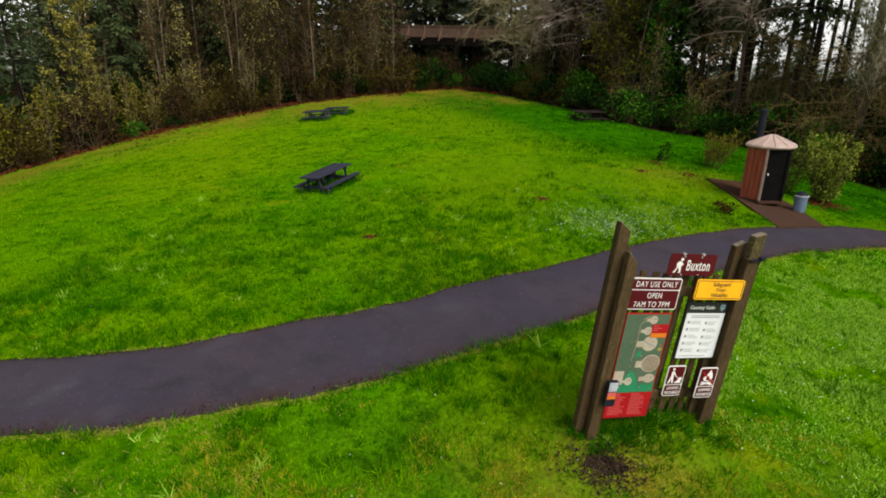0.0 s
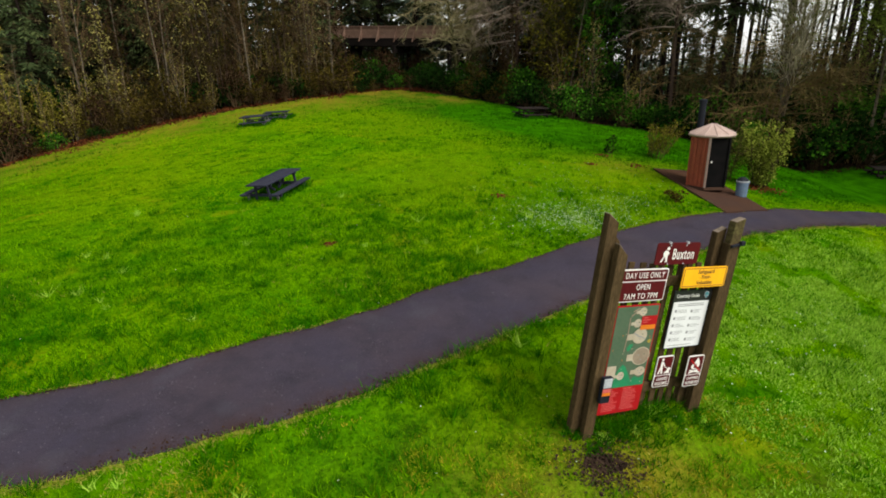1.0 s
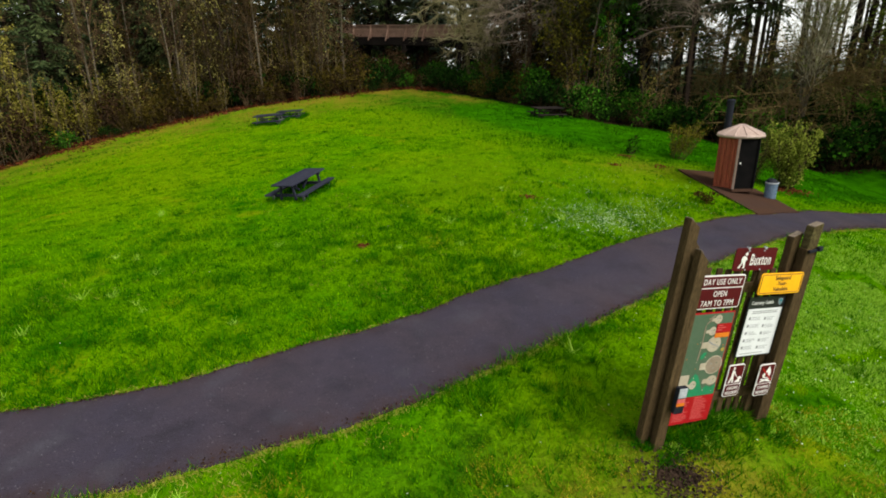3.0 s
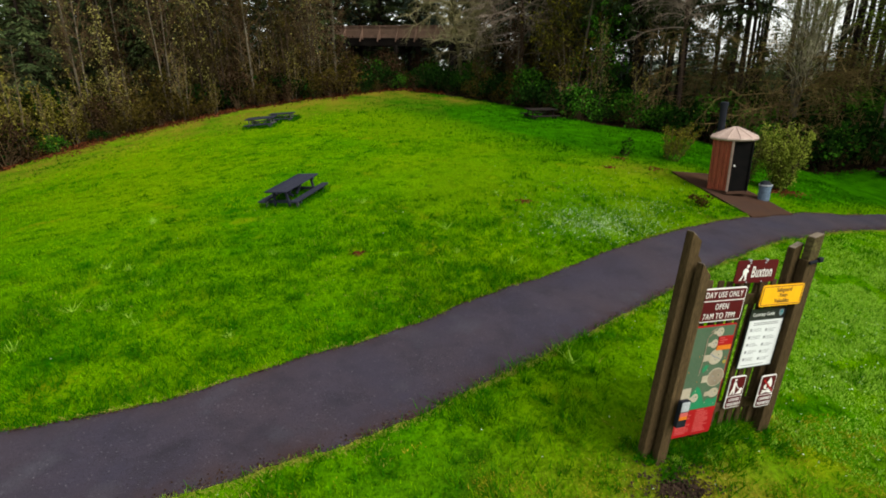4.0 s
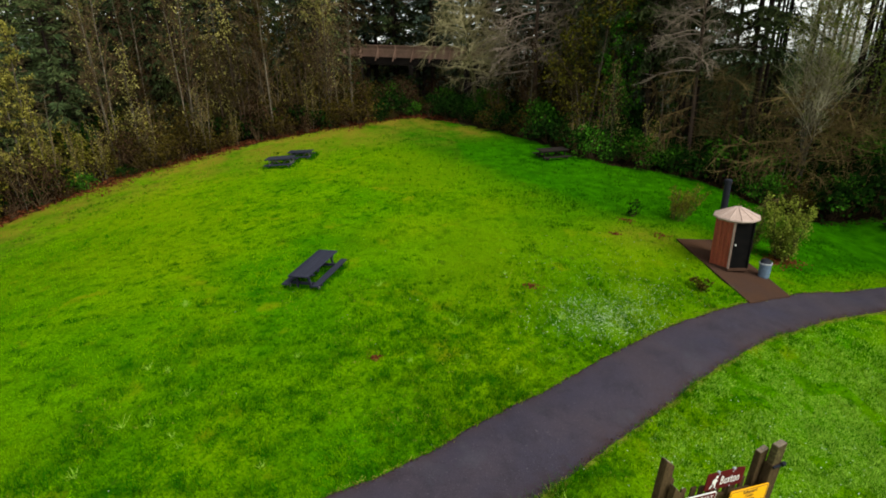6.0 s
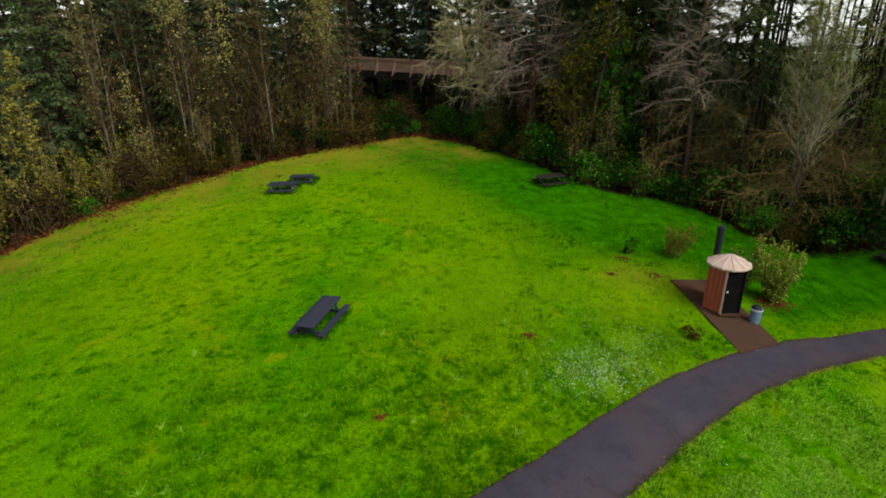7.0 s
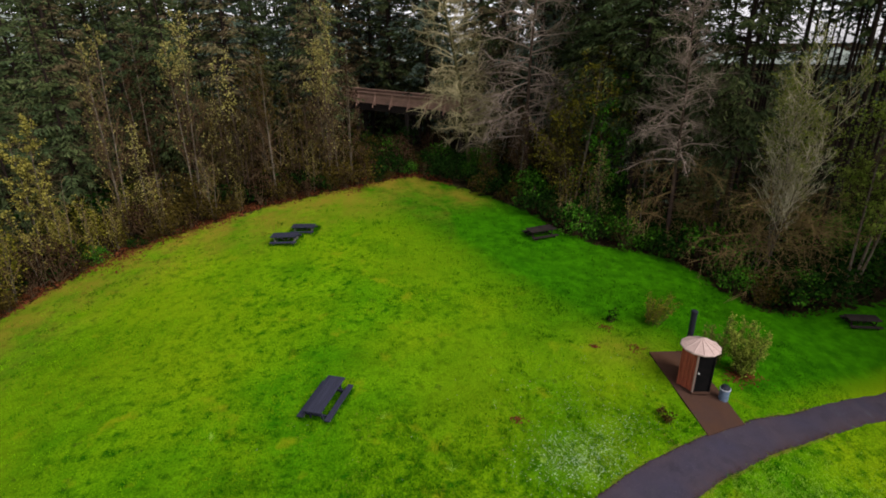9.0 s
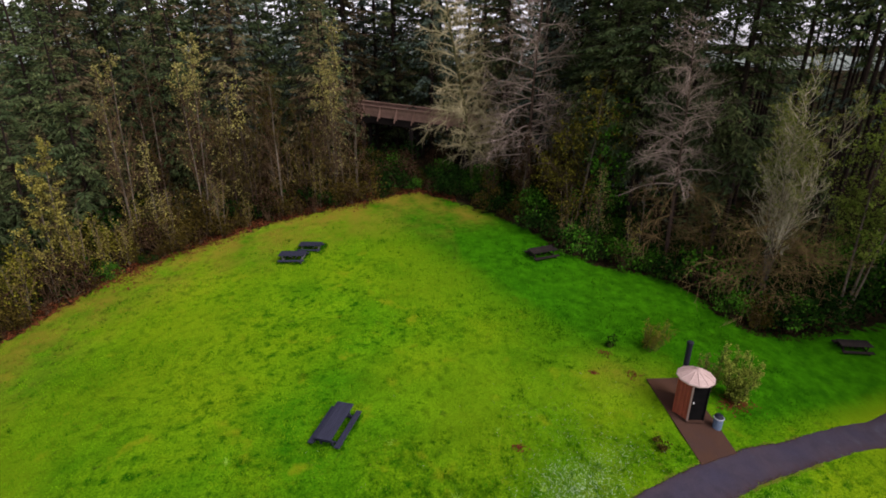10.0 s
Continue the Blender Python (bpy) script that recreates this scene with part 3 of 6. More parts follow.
# ---- toilet, vent and bin ----
def toilet(x, y, turn):
    z = ground_z(x, y) + 0.02
    t = thing("toilet", pose(x, y, z, 0, 0, turn), "red-brown six-sided outhouse with pinkish faceted roof and dark door", "outhouse")
    side, wall_h = 0.66, 1.66
    flat = side * math.sqrt(3) / 2
    part("base", ring_solid([circle(side + 0.05, 0, 6, turn=math.pi / 6 + math.pi / 6), circle(side + 0.03, 0.09, 6, turn=math.pi / 3)]), M_PAD, t, bevel=0.008)
    for i in range(6):
        m = pose(0, 0, 0, 0, 0, 60 * i)
        if i == 0:
            door = part("door", box(side - 0.06, 0.05, wall_h - 0.1, m @ pose(0, -flat + 0.03, 0.09 + (wall_h - 0.1) / 2)), M_WC_DOOR, t, "near-black door", bevel=0.008)
            part("handle", box(0.035, 0.05, 0.06, m @ pose(-0.21, -flat - 0.02, 0.95)), M_SIGN_WHITE, door, "pale latch", bevel=0.008)
            part("lintel", box(side - 0.12, 0.05, 0.12, m @ pose(0, -flat + 0.03, wall_h + 0.05)), M_WC_DOOR, t, bevel=0.008)
        else:
            wall = part("wall_panel", box(side - 0.1, 0.05, wall_h, m @ pose(0, -flat + 0.03, 0.09 + wall_h / 2)), M_WC_DOOR if i == 1 else M_WC_WALL, t, bevel=0.006)
            for k in range(3):
                part("rib", box(0.09, 0.04, wall_h - 0.08, m @ pose(-0.165 + 0.165 * k, -flat - 0.005, 0.09 + wall_h / 2)), M_WC_DOOR if i == 1 else M_WC_WALL, wall, bevel=0.01)
        a = math.radians(60 * i - 60)
        part("corner_post", box(0.075, 0.075, wall_h + 0.02, pose(side * 0.985 * math.cos(a), side * 0.985 * math.sin(a), 0.09 + wall_h / 2, 0, 0, 60 * i - 60)), M_WC_TRIM if i == 5 else M_WC_DOOR if i in (0, 1) else M_WC_WALL, t, bevel=0.015)
    roof = bmesh.new()
    rings = []
    for r, h in ((0.71, 0.0), (0.75, 0.05), (0.73, 0.09), (0.37, 0.26), (0.05, 0.40), (0.02, 0.405)):
        rings.append([roof.verts.new(p) for p in circle(r, 0.09 + wall_h + h, 12, turn=math.pi / 12)])
    for a, b in zip(rings, rings[1:]):
        for i in range(12):
            roof.faces.new((a[i], a[(i + 1) % 12], b[(i + 1) % 12], b[i]))
    roof.faces.new(rings[0][::-1])
    roof.faces.new(rings[-1])
    r_ob = part("roof", roof, M_WC_ROOF, t, "pale pinkish faceted roof")
    for i in range(12):
        a = math.pi / 12 + 2 * math.pi * i / 12
        prof = [(0.72, 0.095), (0.37, 0.26), (0.06, 0.395)]
        bm = bmesh.new()
        vs = []
        for r, h in prof:
            for s, d in ((-0.018, 0.0), (0.0, 0.02), (0.018, 0.0)):
                vs.append(bm.verts.new((r * math.cos(a) - s * math.sin(a), r * math.sin(a) + s * math.cos(a), 0.09 + wall_h + h + d)))
        for k in (0, 3):
            bm.faces.new((vs[k], vs[k + 1], vs[k + 4], vs[k + 3]))
            bm.faces.new((vs[k + 1], vs[k + 2], vs[k + 5], vs[k + 4]))
        part("roof_seam", bm, M_WC_ROOF, r_ob)
    return t


toilet(10.52, 17.0, -6)
z0 = ground_z(10.62, 17.9)
vent = thing("vent_pipe", pose(10.62, 17.9, z0), "tall black vent pipe standing behind the outhouse", "vent pipe")
part("pipe", ring_solid([circle(0.115, 0, 16), circle(0.115, 2.7, 16)]), M_BLACK, vent, smooth=False)
part("cap", ring_solid([circle(0.135, 2.67, 16), circle(0.135, 2.78, 16), circle(0.09, 2.81, 16)]), M_BLACK, vent)
part("collar", ring_solid([circle(0.17, 0.0, 16), circle(0.17, 0.10, 16), circle(0.12, 0.16, 16)]), M_WC_TRIM, vent)
z0 = ground_z(11.62, 16.3)
litter_bin = thing("litter_bin", pose(11.34, 16.22, z0 + 0.03) @ Matrix.Scale(0.9, 4), "blue-grey ribbed metal litter bin beside the concrete pad", "bin")
part("bin_body", ring_solid([circle(0.19 + 0.006 * (k % 2) + 0.012 * k / 8, 0.56 * k / 8, 20) for k in range(9)]), M_METAL, litter_bin)
part("rim", ring_solid([circle(0.222, 0.55, 20), circle(0.228, 0.57, 20), circle(0.222, 0.60, 20)]), M_RIM, litter_bin, "pale rim")
part("liner", ring_solid([circle(0.205, 0.585, 20), circle(0.20, 0.60, 20), circle(0.17, 0.66, 20, 0.02, 0.05), circle(0.10, 0.71, 20, 0.03, 0.07)]), M_BLACK, litter_bin, "dark bag liner")


# ---- trail sign ----
sign = thing("trail_sign", pose(1.558, 5.565, -0.095, 0.1, 6.9, 14.1), "leaning brown timber trailhead board with maroon, amber and map panels", "sign")


def panel(name, u0, u1, z0, z1, y, thick, mat, parent, label="", corner=0.02):
    """A flat plate with rounded corners, facing the reader (-y)."""
    bm = bmesh.new()
    pts = []
    for cx, cz, a0 in ((u1 - corner, z1 - corner, 0), (u0 + corner, z1 - corner, 90), (u0 + corner, z0 + corner, 180), (u1 - corner, z0 + corner, 270)):
        for k in range(4):
            a = radians(a0 + 30 * k)
            pts.append((cx + corner * math.cos(a), cz + corner * math.sin(a)))
    front = [bm.verts.new((u, y - thick / 2, z)) for u, z in pts]
    back = [bm.verts.new((u, y + thick / 2, z)) for u, z in pts]
    bm.faces.new(front)
    bm.faces.new(back[::-1])
    n = len(pts)
    for i in range(n):
        bm.faces.new((front[i], back[i], back[(i + 1) % n], front[(i + 1) % n]))
    bmesh.ops.recalc_face_normals(bm, faces=bm.faces[:])
    return part(name, bm, mat, parent, label)


def lettering(words, u, z, size, y, mat, parent, wide=1.0, offset=0.0, spaced=1.0):
    """Flat letters with a little depth, centred on u; each word is a part of its own."""
    made, at_u, gap = [], 0.0, 0.34 * size * spaced
    for word in words.split():
        cu = bpy.data.curves.new("lettering", "FONT")
        cu.body, cu.size, cu.align_x, cu.align_y, cu.extrude, cu.offset = word, size, "LEFT", "CENTER", 0.0015, size * offset
        cu.space_character = spaced
        tmp = bpy.data.objects.new("lettering_curve", cu)
        scene.collection.objects.link(tmp)
        me = bpy.data.meshes.new_from_object(tmp.evaluated_get(bpy.context.evaluated_depsgraph_get()))
        bpy.data.objects.remove(tmp)
        made.append((me, at_u))
        at_u += max(v.co.x for v in me.vertices) + gap
    for me, left in made:
        me.transform(pose(u, y, z, 90) @ Matrix.Diagonal((wide, 1, 1, 1)) @ pose(left - (at_u - gap) / 2, 0, 0))
        me.materials.clear()
        me.materials.append(mat)
        new("lettering", me).parent = parent


def plain_shape(name, pts, y, thick, mat, parent, label=""):
    bm = bmesh.new()
    front = [bm.verts.new((u, y - thick / 2, z)) for u, z in pts]
    back = [bm.verts.new((u, y + thick / 2, z)) for u, z in pts]
    bm.faces.new(front)
    bm.faces.new(back[::-1])
    n = len(pts)
    for i in range(n):
        bm.faces.new((front[i], back[i], back[(i + 1) % n], front[(i + 1) % n]))
    bmesh.ops.recalc_face_normals(bm, faces=bm.faces[:])
    return part(name, bm, mat, parent, label)


def disc(u, z, r, squash=1.0, n=24):
    return [(u + r * math.cos(2 * math.pi * i / n), z + squash * r * math.sin(2 * math.pi * i / n)) for i in range(n)]


def plank_post(u0, u1, y0, y1, top_a, top_b, label=""):
    """An upright plank whose top is cut at a slant."""
    bm = ring_solid([[(u0, y0, -0.35), (u1, y0, -0.35), (u1, y1, -0.35), (u0, y1, -0.35)],
                     [(u0, y0, 0.4 * top_a), (u1, y0, 0.4 * top_b), (u1, y1, 0.4 * top_b), (u0, y1, 0.4 * top_a)],
                     [(u0 + 0.006, y0, top_a), (u1, y0, top_b), (u1 - 0.004, y1, top_b), (u0, y1, top_a)]])
    return part("post", bm, M_WOOD, sign, label, bevel=0.008)


plank_post(-0.04, 0.115, 0.00, 0.10, 2.93, 2.83)
plank_post(0.12, 0.185, 0.01, 0.09, 2.66, 2.60)
plank_post(0.075, 0.225, -0.12, -0.03, 2.60, 2.47)
plank_post(1.70, 1.85, 0.01, 0.10, 2.70, 2.76)
plank_post(1.80, 2.00, -0.12, -0.01, 2.58, 2.60)
part("post_top", ring_solid([[(u + 0.008 * k, y, z + (0.05 * (u - 1.82) / 0.16 if k else 0.0)) for u, y in ((1.82, -0.11), (1.99, -0.11), (1.99, -0.01), (1.82, -0.01))] for k, z in ((0, 2.52), (1, 2.86))]), M_MOSSY, sign, "mossy yellow-green post top", bevel=0.012)
for u0, u1, y0, y1, z0_, z1_ in ((-0.034, 0.109, 0.005, 0.095, 2.93, 2.83), (0.081, 0.219, -0.115, -0.035, 2.60, 2.47), (1.706, 1.844, 0.015, 0.095, 2.70, 2.76), (1.838, 1.985, -0.105, -0.015, 2.865, 2.91)):
    bm = ring_solid([[(u0, y0, z0_ - 0.006), (u1, y0, z1_ - 0.006), (u1, y1, z1_ - 0.006), (u0, y1, z0_ - 0.006)], [(u0 + 0.004, y0 + 0.004, z0_ + 0.006), (u1 - 0.004, y0 + 0.004, z1_ + 0.006), (u1 - 0.004, y1 - 0.004, z1_ + 0.006), (u0 + 0.004, y1 - 0.004, z0_ + 0.006)]])
    part("end_grain", bm, M_PALE_WOOD, sign, "weathered pale end grain")
strap = part("bracket", box(0.21, 0.03, 0.035, pose(1.92, -0.137, 2.575, 0, -10)), M_BLACK, sign, "black metal strap", bevel=0.008)
part("padlock", box(0.07, 0.045, 0.06, pose(1.98, -0.15, 2.60, 0, -10)), M_BLACK, strap, "", bevel=0.012)
for z, h in ((0.575, 0.13), (2.07, 0.13)):
    part("rail", box(1.66, 0.045, h, pose(1.0, 0.035, z)), M_WOOD, sign, bevel=0.006)
rng = random.Random(15)
for i in range(10):
    part("slat", box(0.085, 0.028, 2.14, pose(0.34 + 0.155 * i + rng.uniform(-0.012, 0.012), 0.073, 1.235 + rng.uniform(-0.02, 0.02), 0, rng.uniform(-0.4, 0.4))), M_WOOD, sign, bevel=0.005)
for u in (0.90, 1.25):
    part("sign_support", box(0.05, 0.035, 0.42, pose(u, 0.0, 2.30)), M_WOOD, sign, bevel=0.005)

YF = -0.03
p = panel("name_plate", 0.725, 1.41, 2.310, 2.590, YF, 0.012, M_SIGN_RED, sign, "maroon plate with white lettering", 0.03)
lettering("Buxton", 1.155, 2.438, 0.195, YF - 0.008, M_SIGN_WHITE, p, 0.56, 0.006, 1.12)
plain_shape("walker_symbol", [(0.80, 2.345), (0.83, 2.345), (0.865, 2.42), (0.89, 2.36), (0.875, 2.345), (0.91, 2.345), (0.905, 2.435), (0.93, 2.45), (0.915, 2.475), (0.895, 2.49), (0.865, 2.495), (0.835, 2.46), (0.845, 2.41)], YF - 0.008, 0.003, M_SIGN_WHITE, p, "white symbol")
plain_shape("walker_head", disc(0.902, 2.518, 0.021, n=14), YF - 0.008, 0.003, M_SIGN_WHITE, p, "white symbol")
for u in (0.93, 1.18):
    for z in (2.556, 2.322):
        part("bolt", ring_solid([[(u + 0.010 * math.cos(k), y, z + 0.010 * math.sin(k)) for k in np.linspace(0, 5.5, 8)] for y in (YF - 0.012, YF)]), M_RIM, p, "pale bolt head")
for u in (0.92, 1.20):
    part("clip", box(0.035, 0.03, 0.03, pose(u, YF + 0.004, 2.588, 0, 12)), M_RIM, p, "bright metal clip", bevel=0.004)

p = panel("hours_plate", 0.235, 0.985, 1.845, 2.266, YF, 0.010, M_SIGN_WHITE, sign, "white-edged maroon opening-hours plate", 0.03)
q = panel("upper_field", 0.250, 0.970, 2.118, 2.250, YF - 0.007, 0.006, M_SIGN_RED, p, "maroon field", 0.015)
lettering("DAY USE ONLY", 0.625, 2.183, 0.104, YF - 0.012, M_SIGN_WHITE, q, 0.74, spaced=1.18)
q = panel("lower_field", 0.250, 0.970, 1.860, 2.102, YF - 0.007, 0.006, M_SIGN_RED, p, "maroon field", 0.015)
lettering("OPEN", 0.625, 2.032, 0.104, YF - 0.012, M_SIGN_WHITE, q, 0.74, spaced=1.15)
lettering("7AM TO 7PM", 0.610, 1.915, 0.104, YF - 0.012, M_SIGN_WHITE, q, 0.80, spaced=1.18)

p = panel("warning_plate", 1.12, 1.85, 2.030, 2.300, YF - 0.10, 0.012, M_SIGN_YELLOW, sign, "amber plate with dark lettering and border", 0.03)
for w, z in (("Safeguard", 2.236), ("-Your-", 2.165), ("Valuables", 2.094)):
    lettering(w, 1.495, z, 0.076, YF - 0.108, M_DARK_INK, p, 0.92)
for u0, u1, z0_, z1_ in ((1.143, 1.827, 2.277, 2.284), (1.143, 1.827, 2.046, 2.053), (1.136, 1.143, 2.057, 2.273), (1.827, 1.834, 2.057, 2.273)):
    panel("border_line", u0, u1, z0_, z1_, YF - 0.1075, 0.003, M_DARK_INK, p, "", 0.003)
for u in (1.30, 1.67):
    part("plate_bracket", box(0.04, 0.09, 0.03, pose(u, YF - 0.045, 2.16)), M_METAL, p, "", bevel=0.004)

p = panel("guide_panel", 1.165, 1.83, 1.143, 1.952, YF, 0.016, M_SIGN_BLACK, sign, "black panel holding a white printed sheet", 0.01)
lettering("Courtesy Guide", 1.40, 1.878, 0.068, YF - 0.010, M_SIGN_WHITE, p, 0.86)
plain_shape("badge", [(1.675, 1.915), (1.675, 1.868), (1.712, 1.830), (1.749, 1.868), (1.749, 1.915), (1.712, 1.928)], YF - 0.010, 0.003, M_RIM, p, "white-rimmed shield badge")
plain_shape("badge_field", [(1.684, 1.908), (1.684, 1.885), (1.740, 1.872), (1.740, 1.908), (1.712, 1.919)], YF - 0.0125, 0.002, M_TEAL, p, "teal field")
plain_shape("badge_foot", [(1.684, 1.870), (1.712, 1.842), (1.738, 1.862)], YF - 0.0125, 0.002, M_TEAL, p, "teal field")
q = panel("sheet", 1.182, 1.775, 1.155, 1.800, YF - 0.010, 0.004, M_PAPER, p, "white printed sheet", 0.006)
rng = random.Random(5)
for z in (1.765, 1.742):
    panel("print_bar", 1.26, 1.70, z - 0.005, z + 0.005, YF - 0.013, 0.002, M_INK, q, "", 0.002)
for cx in (1.225, 1.495):
    for r in range(5):
        z = 1.675 - 0.100 * r - (0.012 if cx > 1.4 else 0.0)
        panel("print_mark", cx, cx + 0.035, z - 0.02, z + 0.018, YF - 0.013, 0.002, M_INK, q, "", 0.003)
        for k in range(3):
            panel("print_bar", cx + 0.05, cx + 0.15 + 0.07 * rng.random(), z + 0.010 - 0.018 * k, z + 0.015 - 0.018 * k, YF - 0.013, 0.002, M_INK, q, "", 0.001)
panel("print_bar", 1.22, 1.63, 1.183, 1.192, YF - 0.013, 0.002, M_INK, q, "", 0.002)

p = panel("map_panel", 0.30, 0.965, 0.283, 1.797, YF, 0.016, M_MAP_RED, sign, "green trail map with red foot", 0.008)
panel("map_field", 0.310, 0.948, 0.664, 1.782, YF - 0.010, 0.004, M_MAP_GREEN, p, "muted green map field", 0.004)
plain_shape("map_lowland", [(0.311, 0.667), (0.947, 0.667), (0.947, 0.80), (0.86, 0.77), (0.78, 0.80), (0.72, 0.75), (0.66, 0.86), (0.60, 0.96), (0.55, 0.99), (0.50, 0.93), (0.46, 0.84), (0.40, 0.79), (0.311, 0.80)], YF - 0.013, 0.002, M_MAP_TEAL, p, "bright green map area")
plain_shape("map_lowland", [(0.56, 1.22), (0.60, 1.27), (0.66, 1.27), (0.63, 1.20), (0.58, 1.17)], YF - 0.013, 0.002, M_MAP_TEAL, p, "bright green map area")
for u, z, r, sq, mt in ((0.705, 1.708, 0.058, 1.0, M_MAP_PALE), (0.655, 1.555, 0.058, 1.0, M_MAP_PALE), (0.73, 1.377, 0.112, 0.95, M_MAP_PALE), (0.815, 1.088, 0.128, 0.90, M_MAP_TAN), (0.845, 0.870, 0.085, 0.78, M_MAP_PALE), (0.545, 0.833, 0.055, 1.05, M_MAP_PALE)):
    plain_shape("map_circle", disc(u, z, r, sq), YF - 0.0165, 0.002, mt, p)
    if mt is M_MAP_TAN:
        plain_shape("map_rim", disc(u, z, r * 1.10, sq), YF - 0.0155, 0.002, M_MAP_PALE, p)
    panel("map_tab", u - r * 1.75, u - r * 0.72, z - r * 0.42, z + r * 0.30, YF - 0.0158, 0.002, M_MAP_PALE, p, "", 0.008)
    for k in range(3):
        a = 0.6 + 2.1 * k
        panel("map_mark", u + 0.4 * r * math.cos(a) - 0.012, u + 0.4 * r * math.cos(a) + 0.012, z + 0.4 * sq * r * math.sin(a) - 0.006, z + 0.4 * sq * r * math.sin(a) + 0.006, YF - 0.0185, 0.002, M_INK if k else M_MAP_GREEN, p, "", 0.003)
plain_shape("map_lane", [(0.64, 1.43), (0.70, 1.385), (0.76, 1.37), (0.83, 1.33), (0.83, 1.318), (0.76, 1.355), (0.70, 1.37), (0.632, 1.415)], YF - 0.0187, 0.002, M_INK, p)
panel("map_key", 0.312, 0.455, 0.785, 0.985, YF - 0.0165, 0.002, M_MAP_PALE, p, "cream key", 0.004)
panel("map_title", 0.705, 0.940, 1.525, 1.648, YF - 0.0195, 0.002, M_MAP_RED, p, "red title block", 0.003)
panel("map_title_foot", 0.705, 0.940, 1.463, 1.523, YF - 0.0195, 0.002, M_MAP_ORANGE, p, "orange title foot", 0.003)
for k in range(3):
    panel("print_bar", 0.722, 0.80 + 0.05 * (k % 2), 1.62 - 0.03 * k, 1.629 - 0.03 * k, YF - 0.0215, 0.002, M_RED_PRINT, p, "", 0.002)
plain_shape("map_route", [(0.865, 1.30), (0.905, 1.325), (0.93, 1.30), (0.91, 1.265), (0.875, 1.275)], YF - 0.0175, 0.002, M_MAP_OCHRE, p, "ochre patch")
for pts in (((0.52, 1.64), (0.535, 1.64), (0.545, 1.40), (0.53, 1.17), (0.515, 1.17), (0.53, 1.40)), ((0.53, 1.66), (0.60, 1.715), (0.61, 1.70), (0.54, 1.645)), ((0.55, 1.72), (0.64, 1.765), (0.65, 1.75), (0.56, 1.705))):
    plain_shape("map_trail", pts, YF - 0.0145, 0.002, M_MAP_TAN, p)
for k in range(16):
    u, z = 0.34 + 0.56 * rng.random(), 0.69 + 0.75 * rng.random()
    panel("map_dot", u, u + 0.012, z, z + 0.012, YF - 0.0148, 0.002, M_MAP_PALE if k % 3 else M_MAP_ORANGE, p, "", 0.004)
for c in (0.345, 0.645):
    panel("print_bar", c, c + 0.13, 0.632, 0.642, YF - 0.010, 0.003, M_RED_PRINT, p, "", 0.001)
    for k in range(13):
        panel("print_bar", c, c + 0.16 + 0.08 * rng.random(), 0.605 - 0.023 * k, 0.611 - 0.023 * k, YF - 0.010, 0.003, M_RED_PRINT, p, "", 0.001)

